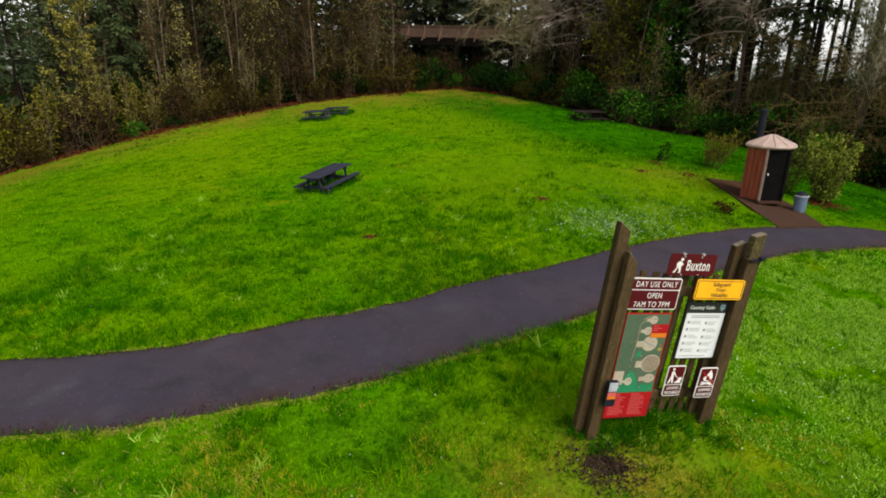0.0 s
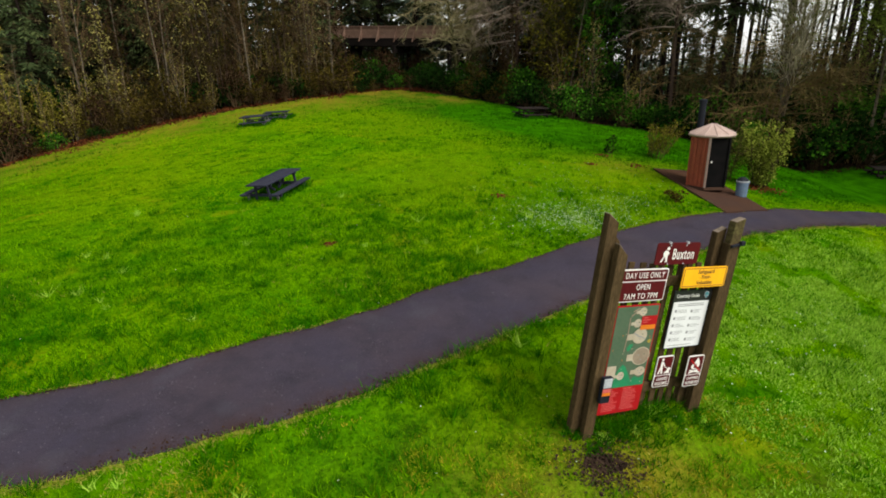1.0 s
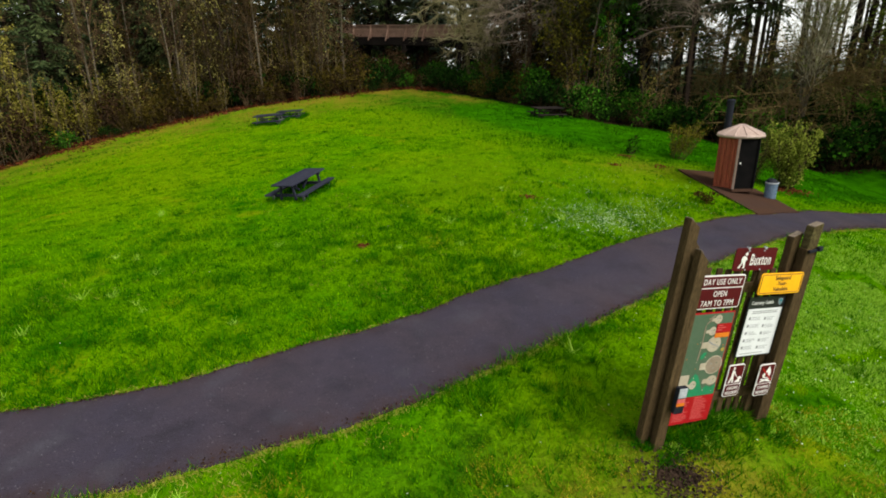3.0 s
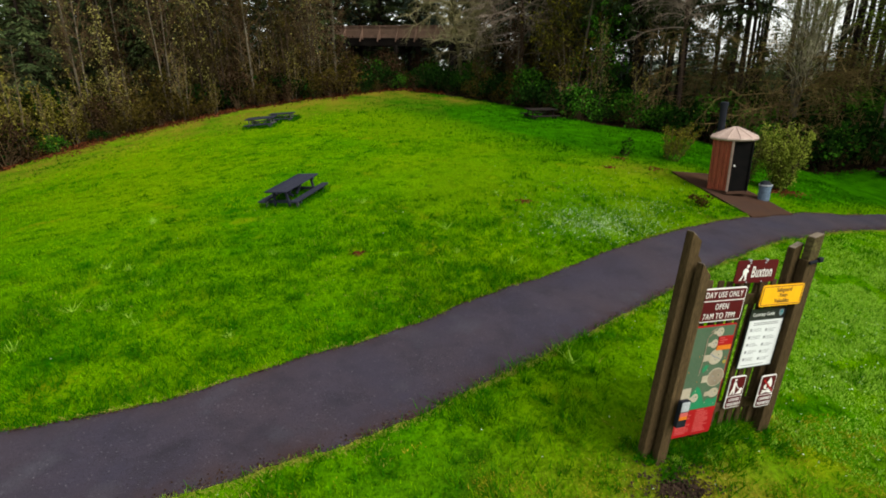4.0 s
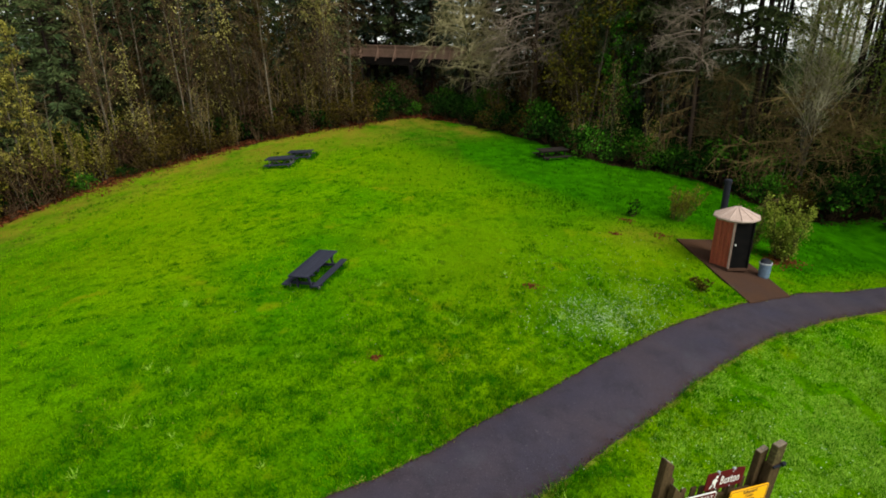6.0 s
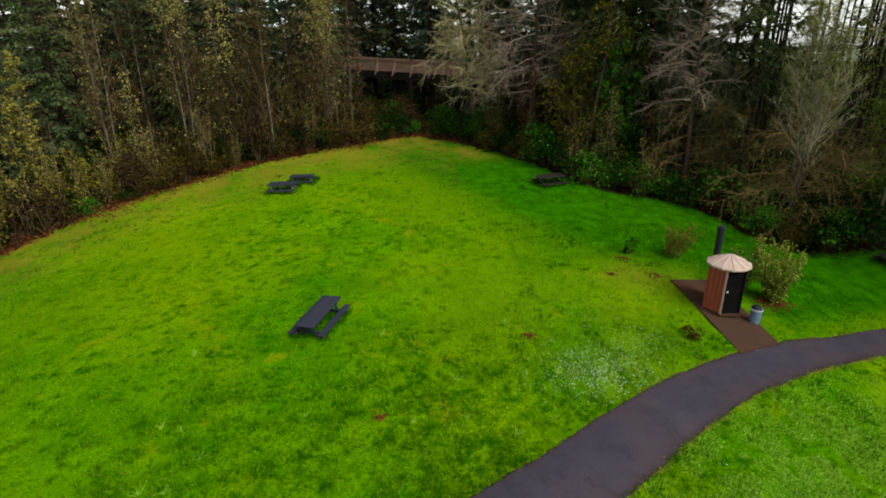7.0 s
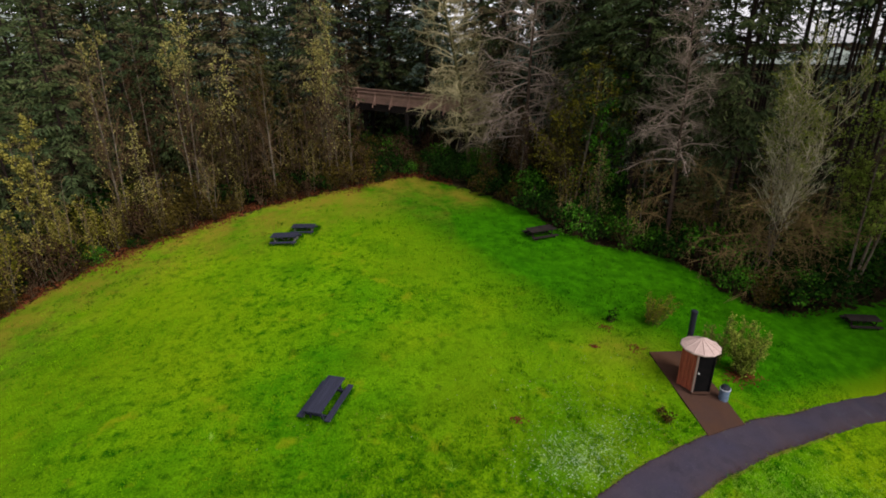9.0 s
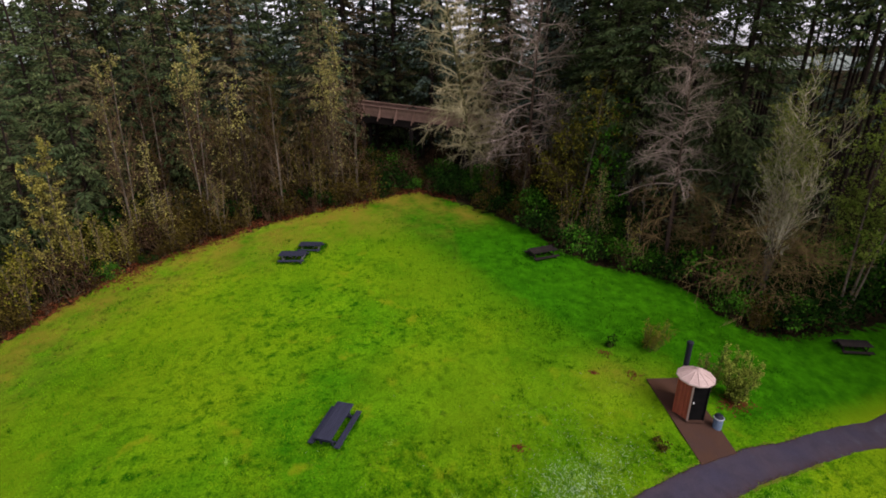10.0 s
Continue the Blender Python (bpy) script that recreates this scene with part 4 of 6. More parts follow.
for u0, z0_, w1, w2, shape in ((1.13, 0.58, "LEASHES", "REQUIRED", "walk"), (1.557, 0.597, "CAMPFIRES", "PROHIBITED", "fire")):
    p = panel("rule_plate", u0, u0 + 0.28, z0_, z0_ + 0.455, YF - (0.10 if shape == "fire" else 0.0), 0.010, M_SIGN_WHITE, sign, "white-edged maroon rule plate", 0.03)
    yf = YF - (0.10 if shape == "fire" else 0.0)
    q = panel("upper_field", u0 + 0.014, u0 + 0.266, z0_ + 0.180, z0_ + 0.441, yf - 0.007, 0.006, M_SIGN_RED, p, "maroon field", 0.018)
    panel("lower_field", u0 + 0.014, u0 + 0.266, z0_ + 0.014, z0_ + 0.166, yf - 0.007, 0.006, M_SIGN_RED, p, "maroon field", 0.018)
    lettering(w1, u0 + 0.14, z0_ + 0.120, 0.058, yf - 0.012, M_SIGN_WHITE, p, 0.86 if shape == "walk" else 0.72)
    lettering(w2, u0 + 0.14, z0_ + 0.053, 0.058, yf - 0.012, M_SIGN_WHITE, p, 0.80 if shape == "walk" else 0.70)
    put = lambda pts: [(u0 + a, z0_ + 0.18 + b) for a, b in pts]
    if shape == "walk":
        plain_shape("walker_symbol", put(((0.035, 0.02), (0.06, 0.02), (0.085, 0.09), (0.095, 0.02), (0.12, 0.02), (0.108, 0.115), (0.108, 0.16), (0.145, 0.115), (0.150, 0.122), (0.112, 0.19), (0.085, 0.205), (0.07, 0.19), (0.068, 0.12))), yf - 0.012, 0.003, M_SIGN_WHITE, q, "white symbol")
        plain_shape("walker_head", [(u0 + a, z) for a, z in disc(0.092, z0_ + 0.18 + 0.228, 0.018, n=12)], yf - 0.012, 0.003, M_SIGN_WHITE, q, "white symbol")
        plain_shape("leash_symbol", put(((0.142, 0.118), (0.150, 0.122), (0.205, 0.085), (0.200, 0.078))), yf - 0.012, 0.003, M_SIGN_WHITE, q, "white symbol")
        plain_shape("dog_symbol", put(((0.14, 0.02), (0.24, 0.02), (0.228, 0.06), (0.252, 0.075), (0.248, 0.09), (0.225, 0.105), (0.205, 0.10), (0.19, 0.065), (0.16, 0.04))), yf - 0.012, 0.003, M_SIGN_WHITE, q, "white symbol")
    else:
        plain_shape("flame_symbol", put(((0.085, 0.085), (0.07, 0.12), (0.09, 0.15), (0.12, 0.17), (0.165, 0.245), (0.20, 0.19), (0.215, 0.13), (0.19, 0.085), (0.14, 0.07))), yf - 0.012, 0.003, M_SIGN_WHITE, q, "white symbol")
        plain_shape("flame_heart", put(((0.12, 0.09), (0.115, 0.12), (0.15, 0.16), (0.165, 0.12), (0.155, 0.09))), yf - 0.0145, 0.002, M_SIGN_RED, q, "maroon heart")
        for s in (-1, 1):
            plain_shape("log_symbol", [(u0 + 0.14 + s * a, z0_ + 0.18 + b) for a, b in ((-0.095, 0.055), (-0.088, 0.075), (0.095, 0.035), (0.088, 0.015))], yf - 0.0135 - 0.002 * s, 0.003, M_SIGN_WHITE, q, "white symbol")
        plain_shape("slash_symbol", put(((0.03, 0.215), (0.045, 0.23), (0.25, 0.045), (0.235, 0.03))), yf - 0.018, 0.002, M_MAP_RED, q, "red slash")

p = panel("notice_box", 0.150, 0.290, 0.585, 0.935, -0.185, 0.05, M_BLACK, sign, "small dark leaflet box with pale cards", 0.01)
panel("card", 0.160, 0.280, 0.800, 0.925, -0.213, 0.006, M_RIM, p, "pale card", 0.004)
panel("card", 0.160, 0.280, 0.735, 0.785, -0.213, 0.006, M_RED_PRINT, p, "pinkish card", 0.004)
panel("card", 0.160, 0.280, 0.690, 0.730, -0.213, 0.006, M_MAP_ORANGE, p, "orange card edge", 0.004)


# ---- timber bridge behind the trees ----
B0, B1 = Vector((-9.5, 60.6, 9.25)), Vector((7.9, 49.5, 8.25))
along = (B1 - B0).normalized()
across = Vector((along.y, -along.x, 0)).normalized()
turn = math.degrees(math.atan2(along.y, along.x))
length = (B1 - B0).length
pitch = -math.degrees(math.asin(along.z))
bridge = thing("trestle_bridge", Matrix.Translation(B0) @ pose(0, 0, 0, 0, pitch, turn), "pinkish-brown timber trestle bridge with boarded railings behind trees", "bridge")
part("deck", box(length, 2.6, 0.25, pose(length / 2, 0, -1.12)), M_BRIDGE_DARK, bridge, bevel=0.02)
for s in (-1, 1):
    part("top_rail", box(length, 0.2, 0.09, pose(length / 2, 1.3 * s, 0.0)), M_BRIDGE, bridge, bevel=0.01)
    part("edge_beam", box(length, 0.25, 0.5, pose(length / 2, 1.15 * s, -1.45)), M_BRIDGE_DARK, bridge, bevel=0.02)
    for k in range(5):
        part("rail_board", box(length, 0.04, 0.175, pose(length / 2, 1.3 * s, -0.15 - 0.19 * k)), M_BRIDGE, bridge, bevel=0.005)
    for k in range(int(length / 1.9)):
        part("rail_post", box(0.11, 0.11, 1.15, pose(0.6 + 1.9 * k, 1.39 * s, -0.56)), M_BRIDGE, bridge, bevel=0.008)
        part("knee_brace", box(0.09, 0.09, 1.2, pose(0.6 + 1.9 * k, 1.58 * s, -0.78, 22 * s)), M_BRIDGE, bridge, bevel=0.008)
for k in range(4):
    for s in (-0.9, 0.0, 0.9):
        part("trestle_leg", box(0.3, 0.3, 6.5, pose(2.5 + 5.6 * k, 1.25 * s, -4.9, -6 * s)), M_BRIDGE_DARK, bridge, bevel=0.02)
    part("cap_beam", box(0.32, 3.0, 0.32, pose(2.5 + 5.6 * k, 0, -2.05)), M_BRIDGE_DARK, bridge, bevel=0.02)


# ---- plants ----
class Skin:
    """Gathers tubes, spikes and leaf blades into arrays."""

    def __init__(self):
        self.tv, self.tf, self.n = [], [], 0
        self.kites = []

    def tube(self, pts, radii, sides=5):
        pts = np.asarray(pts, dtype=float)
        d = np.gradient(pts, axis=0)
        d /= np.linalg.norm(d, axis=1)[:, None] + 1e-9
        ref = np.where(np.abs(d[:, 2:3]) > 0.9, np.array([[1.0, 0, 0]]), np.array([[0, 0, 1.0]]))
        u = np.cross(d, ref)
        u /= np.linalg.norm(u, axis=1)[:, None] + 1e-9
        w = np.cross(d, u)
        a = np.arange(sides) * 2 * np.pi / sides
        ring = pts[:, None] + np.asarray(radii)[:, None, None] * (np.cos(a)[None, :, None] * u[:, None] + np.sin(a)[None, :, None] * w[:, None])
        k = len(pts)
        i = self.n + np.arange(k * sides).reshape(k, sides)
        j = np.roll(i, -1, axis=1)
        self.tf.append(np.stack([i[:-1], j[:-1], j[1:], i[1:]], -1).reshape(-1, 4))
        self.tv.append(ring.reshape(-1, 3))
        self.n += k * sides

    def spikes(self, base, tip, r, flat=False):
        """Thin tapered twigs, many at once: three-sided, or flat where they are finest."""
        base, tip = np.asarray(base), np.asarray(tip)
        if not len(base):
            return
        d = tip - base
        d /= np.linalg.norm(d, axis=1)[:, None] + 1e-9
        u = np.cross(d, np.array([0.31, 0.22, 0.92]))
        u /= np.linalg.norm(u, axis=1)[:, None] + 1e-9
        w = np.cross(d, u)
        r = np.broadcast_to(np.asarray(r, dtype=float), (len(base),))[:, None]
        if flat:
            v = np.stack([base - r * u, base + r * u, tip + 0.3 * r * u, tip - 0.3 * r * u], 1)
            self.tf.append(self.n + 4 * np.arange(len(base))[:, None] + np.array([[0, 1, 2, 3]]))
            self.tv.append(v.reshape(-1, 3))
            self.n += 4 * len(base)
            return
        low = [base + r * (math.cos(a) * u + math.sin(a) * w) for a in (0, 2.094, 4.189)]
        top = [tip + 0.35 * r * (math.cos(a) * u + math.sin(a) * w) for a in (0, 2.094, 4.189)]
        v = np.stack(low + top, 1)
        i = self.n + 6 * np.arange(len(base))[:, None]
        self.tf.append(np.concatenate([i + np.array([[a, b, b + 3, a + 3]]) for a, b in ((0, 1), (1, 2), (2, 0))]))
        self.tv.append(v.reshape(-1, 3))
        self.n += 6 * len(base)

    def leaves(self, base, way, size, width, rg):
        """Flat kite-shaped leaves or sprays from base along way."""
        base, way = np.asarray(base), np.asarray(way)
        if not len(base):
            return
        way = way / (np.linalg.norm(way, axis=1)[:, None] + 1e-9)
        side = np.cross(way, rg.normal(size=way.shape) * np.array([0.5, 0.5, 1.0]) + np.array([0, 0, 0.4]))
        side /= np.linalg.norm(side, axis=1)[:, None] + 1e-9
        s = np.broadcast_to(np.asarray(size, dtype=float), (len(base),))[:, None]
        mid = base + way * s * 0.45 + rg.normal(size=way.shape) * s * 0.04
        self.kites.append(np.stack([base, mid + side * s * width, base + way * s, mid - side * s * width], 1))

    def wood(self, name, mat, parent, label=""):
        ob = mesh_object(name, np.concatenate(self.tv), np.concatenate(self.tf), mat, parent, label, smooth=True)
        return ob if name == "trunk" else tagged(ob, kind="stuff")

    def crown(self, name, mat, parent, label=""):
        k = np.concatenate(self.kites)
        return tagged(mesh_object(name, k.reshape(-1, 3), np.arange(len(k) * 4).reshape(-1, 4), mat, parent, label), kind="stuff")


def unit(v):
    return v / (np.linalg.norm(v, axis=-1, keepdims=True) + 1e-9)


def fir(seed, tall, bare, reach, mat, m, label, dense=1.0, group="conifers", gap=1.0, blade=0.072, spray=1.05, stout=0.0068):
    """A fir: straight tapered trunk, whorls of drooping boughs, each with rows of needle sprays."""
    rg = np.random.default_rng(seed)
    t = thing("fir_tree", m, label, "conifer", group)
    trunk, boughs, needles = Skin(), Skin(), Skin()
    zs = np.linspace(-0.3, tall, 9)
    lean = rg.normal(size=2) * 0.012 * tall
    bend = lambda z: np.stack([lean[0] * (z / tall) ** 2, lean[1] * (z / tall) ** 2, z], -1)
    trunk.tube(bend(zs), stout * tall * (1.02 - zs / tall) ** 0.8 + 0.012, 8)
    z = bare * 0.45 if bare < 12 else bare * 0.55
    while z < tall - 0.3:
        dead = z < bare
        f = np.clip((z - bare) / (tall - bare), 0, 1)
        span = reach * ((1 - f) ** 0.75 * 0.95 + 0.06) * (0.55 + 0.45 * min(1, (f + 0.02) * 7)) if not dead else reach * 0.5
        for k in range(2 if dead else int(rg.integers(4, 7))):
            if dead and rg.random() < 0.35:
                continue
            a = rg.uniform(0, 2 * np.pi)
            ln = span * rg.uniform(0.5, 1.25)
            s = np.linspace(0, 1, 2 if gap > 2.4 else 3 if gap > 1.2 else 4)
            z_ = z + rg.uniform(-0.25, 0.25)
            lift = rg.uniform(-0.22, 0.30) + 0.35 * f
            out = ln * s
            drop = ln * (lift * s - (0.42 - 0.3 * f) * s**2)
            p0 = bend(np.array(z))
            pts = np.stack([p0[0] + out * np.cos(a), p0[1] + out * np.sin(a), z_ + drop], -1)
            boughs.tube(pts, (0.012 + 0.011 * ln) * (1.05 - s) + 0.004, 3)
            if dead and rg.random() < (0.8 if bare < 12 else 0.45):
                continue
            n = max(3, int(ln * 6.0 * dense))
            q = np.sort(rg.uniform(0.12, 1.0, n))
            base = np.stack([np.interp(q, s, pts[:, i]) for i in range(3)], -1)
            fore = unit(pts[-1] - pts[0])
            sidev = np.array([-math.sin(a), math.cos(a), 0.0])
            for sg in (-1, 1):
                size = (0.22 + 0.42 * ln / reach * (1.15 - q)) * rg.uniform(0.6, 1.4, n) * spray + 0.14 * spray
                way = fore * rg.uniform(0.4, 0.9, n)[:, None] + sg * sidev * rg.uniform(0.5, 1.0, n)[:, None] + np.array([0, 0, -1.0]) * rg.uniform(0.1, 0.85, n)[:, None]
                needles.leaves(base + rg.normal(size=(n, 3)) * 0.07, way, size * 1.2, blade, rg)
            needles.leaves(base, fore + rg.normal(size=(n, 3)) * 0.35 + np.array([0, 0, -0.3]), 0.42 * spray * rg.uniform(0.6, 1.4, n), blade, rg)
        z += rg.uniform(0.30, 0.60) * gap if not dead else rg.uniform(0.5, 1.0)
    trunk.wood("trunk", M_BARK_FIR, t)
    boughs.wood("branchwork", M_BARK_FIR, t)
    needles.crown("crown", mat, t)
    return t


def broadleaf(seed, tall, stems, m, name, label, category, bark, twig, leaf=None, leaf_n=2, leaf_size=0.16, spread=48, reach=0.30, first=0.2,
              branches=22, rise=0.25, droop=0.0, lean=(0, 0), thick=0.0075, fan=0.10, group="", leaf_top=0.0, twigs=4, fine=1.0, bold=1.5, fork=0.0, skirt=0, low_twig=None, low_reach=(0.18, 0.36), wobble=0.006):
    """A deciduous tree: one or more stems, limbs, side shoots and twigs, with few or many leaves."""
    rg = np.random.default_rng(seed)
    t = thing(name, m, label, category, group)
    trunk, limbs, crown, low_limbs = Skin(), Skin(), Skin(), Skin()
    for st in range(stems):
        ang = 2 * np.pi * st / max(1, stems) + rg.uniform(0, 1)
        top = tall * (1.0 if st == 0 else rg.uniform(0.72, 0.97))
        off = fan * top * (0.0 if stems == 1 else rg.uniform(0.6, 1.3) if stems < 7 else rg.uniform(0.15, 1.35))
        s = np.linspace(0, 1, 9)
        wob = np.cumsum(rg.normal(size=(9, 2)) * wobble * top, axis=0)
        s_out = np.clip((s - fork) / (1 - fork), 0, 1)
        cx = off * np.cos(ang) * s_out**0.8 + lean[0] * s**1.3 + wob[:, 0] * s + 0.12 * np.cos(ang) * (stems > 1)
        cy = off * np.sin(ang) * s_out**0.8 + lean[1] * s**1.3 + wob[:, 1] * s + 0.12 * np.sin(ang) * (stems > 1)
        stem = np.stack([cx, cy, -0.25 + (top + 0.25) * s], -1)
        r0 = thick * top * (1.0 if stems == 1 else 0.8)
        trunk.tube(stem, r0 * (1.05 - s) ** 0.85 + 0.008 * min(1.0, bold), 7)
        low_boughs = skirt if st == 0 else 0
        for b in range(branches + low_boughs):
            hung = b >= branches
            f = rg.uniform(0.12, 0.42) if hung else first + (0.97 - first) * ((b + rg.random()) / branches)
            a = rg.uniform(0, 2 * np.pi)
            p0 = np.array([np.interp(f, s, stem[:, i]) for i in range(3)])
            ln = reach * top * ((1 - f) ** 0.6 * 0.9 + 0.14) * rg.uniform(0.6, 1.2) if not hung else tall * rg.uniform(*low_reach)
            el = np.radians((10 if hung else 90 - spread) + rg.normal() * 12)
            d = np.array([np.cos(a) * np.cos(el), np.sin(a) * np.cos(el), np.sin(el)])
            u = np.linspace(0, 1, 5)[:, None]
            pts = p0 + ln * (d * u + np.array([0, 0, -0.25 if hung else rise - droop]) * u**2 + np.cumsum(rg.normal(size=(5, 3)) * 0.045, axis=0) * u)
            into = low_limbs if hung else limbs
            rb = 0.016 * bold if hung else max(0.014 * bold, r0 * (1.05 - f) * 0.42)
            into.tube(pts, rb * (1.05 - u[:, 0]) + 0.006, 4)
            nsub = max(3, int((3 + ln * 2.2) * fine))
            q = rg.uniform(0.25, 1.0, nsub)
            b0 = np.stack([np.interp(q, u[:, 0], pts[:, i]) for i in range(3)], -1)
            fore = unit(pts[-1] - pts[1])
            sub = unit(fore + rg.normal(size=(nsub, 3)) * 0.75 + np.array([0, 0, 0.15 - 0.5 * droop])) * (ln * rg.uniform(0.18, 0.42, nsub))[:, None]
            into.spikes(b0, b0 + sub, (0.010 + 0.003 * ln) * bold)
            nt_ = nsub * twigs
            w = np.repeat(np.arange(nsub), twigs)
            c0 = b0[w] + sub[w] * rg.uniform(0.3, 1.0, nt_)[:, None]
            tw = unit(unit(sub[w]) + rg.normal(size=(nt_, 3)) * 0.6) * (ln * rg.uniform(0.08, 0.22, nt_))[:, None]
            into.spikes(c0, c0 + tw, 0.009 * bold, flat=True)
            if leaf and leaf_n:
                keep = rg.random(nt_) < (1.0 if f >= leaf_top else 0.15)
                e = np.repeat(c0[keep] + tw[keep], leaf_n, axis=0) + rg.normal(size=(keep.sum() * leaf_n, 3)) * 0.06
                crown.leaves(e, rg.normal(size=e.shape) + np.array([0, 0, -0.3]), leaf_size * rg.uniform(0.6, 1.3, len(e)), 0.32, rg)
    trunk.wood("trunk", bark, t)
    limbs.wood("branchwork", twig, t)
    if low_limbs.tv:
        low_limbs.wood("lower_branchwork", low_twig or M_TWIG, t, "brown hanging lower boughs")
    if leaf and crown.kites:
        crown.crown("crown", leaf, t)
    return t


def shrub(seed, tall, wide, m, label, leaf, twig, clumps=9, per=170, size=0.11, group="", name="shrub", category="shrub"):
    """A shrub: a fan of stems that carry uneven clumps of small leaves."""
    rg = np.random.default_rng(seed)
    t = thing(name, m, label, category, group)
    wood, crown = Skin(), Skin()
    for c in range(clumps):
        a, r = rg.uniform(0, 2 * np.pi), wide * 0.5 * math.sqrt(rg.random())
        z = tall * rg.uniform(0.25, 0.92) * (1 - 0.35 * (2 * r / wide) ** 2)
        centre = np.array([r * math.cos(a), r * math.sin(a), z])
        s = np.linspace(0, 1, 4)[:, None]
        pts = np.array([0.15 * r * math.cos(a), 0.15 * r * math.sin(a), -0.1]) * (1 - s) + centre * s + rg.normal(size=(4, 3)) * 0.05 * tall * s * (1 - s) * 4
        wood.tube(pts, 0.02 * (1.1 - s[:, 0]) * tall**0.5, 4)
        rad = np.array([0.30 * wide, 0.30 * wide, 0.24 * tall]) * rg.uniform(0.6, 1.15)
        d = unit(rg.normal(size=(per, 3)))
        p = centre + d * rad * rg.uniform(0.35, 1.08, per)[:, None]
        p[:, 2] = np.maximum(p[:, 2], 0.05)
        crown.leaves(p, d + rg.normal(size=(per, 3)) * 0.7, size * rg.uniform(0.6, 1.5, per), 0.36, rg)
        k = per // 8
        wood.spikes(np.repeat(centre[None], k, 0), p[:k] + d[:k] * 0.25 * rg.random((k, 1)), 0.010, flat=True)
    wood.wood("branchwork", twig, t)
    crown.crown("foliage", leaf, t)
    return t


def spot(x, y, turn=0.0, grow=1.0, sink=0.0):
    return pose(x, y, ground_z(x, y) - sink, 0, 0, turn) @ Matrix.Scale(grow, 4)


# single trees that can be told apart
ALDER = dict(name="alder_tree", category="tree", bark=M_BARK_ALDER)
broadleaf(11, 9.3, 2, spot(-21.6, 32.6), label="young tree with fresh yellow-green leaves at the lawn's edge", twig=M_TWIG, leaf=M_LEAF_BUD, leaf_n=4, leaf_size=0.15, reach=0.22, spread=40, first=0.08, fan=0.05, **ALDER)
broadleaf(12, 13.0, 3, spot(-18.7, 36.4), label="several-stemmed bare alder with reddish twigs and yellowish leaves on top", twig=M_TWIG_PINK, leaf=M_LEAF_YELLOW, leaf_n=1, leaf_size=0.13, reach=0.16, spread=38, first=0.30, fan=0.035, branches=40, leaf_top=0.86, twigs=7, bold=0.75, thick=0.0052, wobble=0.003, skirt=14, low_twig=M_TWIG, low_reach=(0.08, 0.16), **ALDER)
broadleaf(13, 13.2, 2, spot(-14.4, 38.2), label="pale-stemmed alder with yellowish leaves near its top", twig=M_TWIG_PINK, leaf=M_LEAF_YELLOW, leaf_n=1, leaf_size=0.14, reach=0.19, spread=48, first=0.28, fan=0.03, branches=46, leaf_top=0.72, twigs=7, bold=0.75, thick=0.0055, wobble=0.003, skirt=14, low_twig=M_TWIG, low_reach=(0.08, 0.16), **ALDER)
broadleaf(14, 10.4, 1, spot(-9.2, 39.2), label="slender pale alder, nearly bare", twig=M_TWIG_PINK, leaf=M_LEAF_OLIVE, leaf_n=1, leaf_size=0.12, reach=0.20, spread=52, first=0.30, branches=52, leaf_top=0.5, twigs=7, bold=0.75, thick=0.0065, wobble=0.003, **ALDER)
broadleaf(15, 13.2, 3, spot(-5.5, 41.2), label="alder with yellow-green catkins beside the bridge", twig=M_TWIG_PINK, leaf=M_LEAF_YELLOW, leaf_n=1, leaf_size=0.12, reach=0.18, spread=46, first=0.15, fan=0.045, branches=42, leaf_top=0.55, twigs=7, bold=0.75, thick=0.0055, wobble=0.003, **ALDER)
broadleaf(16, 19.5, 1, spot(5.9, 43.6), name="maple_tree", label="spreading bare maple hung with yellowish moss", category="tree", bark=M_BARK_MOSS, twig=M_TWIG_MOSS, reach=0.19, spread=66, first=0.18, branches=84, rise=0.05, droop=0.25, lean=(-3.4, 0.5), thick=0.009, twigs=9, fine=1.9, bold=1.0, skirt=22, low_twig=M_TWIG_MOSS, low_reach=(0.09, 0.20))
broadleaf(17, 19.5, 1, spot(9.8, 40.6), name="bare_tree", label="tall leafless pinkish-brown tree with level boughs", category="tree", bark=M_BARK_BROWN, twig=M_TWIG_ROSE, reach=0.24, spread=76, first=0.22, branches=74, rise=0.06, droop=0.22, thick=0.009, twigs=8, fine=1.7, bold=0.9, skirt=10, low_twig=M_TWIG_ROSE, low_reach=(0.10, 0.20))
broadleaf(18, 11.2, 3, spot(11.6, 35.0), name="young_tree", label="young tree with scattered yellow-green leaves", category="tree", bark=M_BARK_ALDER, twig=M_TWIG, leaf=M_LEAF_GOLD, leaf_n=2, leaf_size=0.16, reach=0.32, spread=52, first=0.10, fan=0.14, branches=30, bold=0.8)
broadleaf(23, 9.6, 2, spot(13.4, 34.6), name="young_tree", label="young tree in dense deep green leaf among the shrubs", category="tree", bark=M_BARK_BROWN, twig=M_TWIG, leaf=M_LEAF_GREEN, leaf_n=4, leaf_size=0.16, reach=0.24, spread=44, first=0.12, fan=0.08, branches=24, bold=0.8)
broadleaf(19, 5.4, 1, spot(15.2, 31.6), name="young_tree", label="thin pale bare sapling at the woods' edge", category="tree", bark=M_BARK_ALDER, twig=M_TWIG, reach=0.2, spread=50, first=0.4, branches=12)
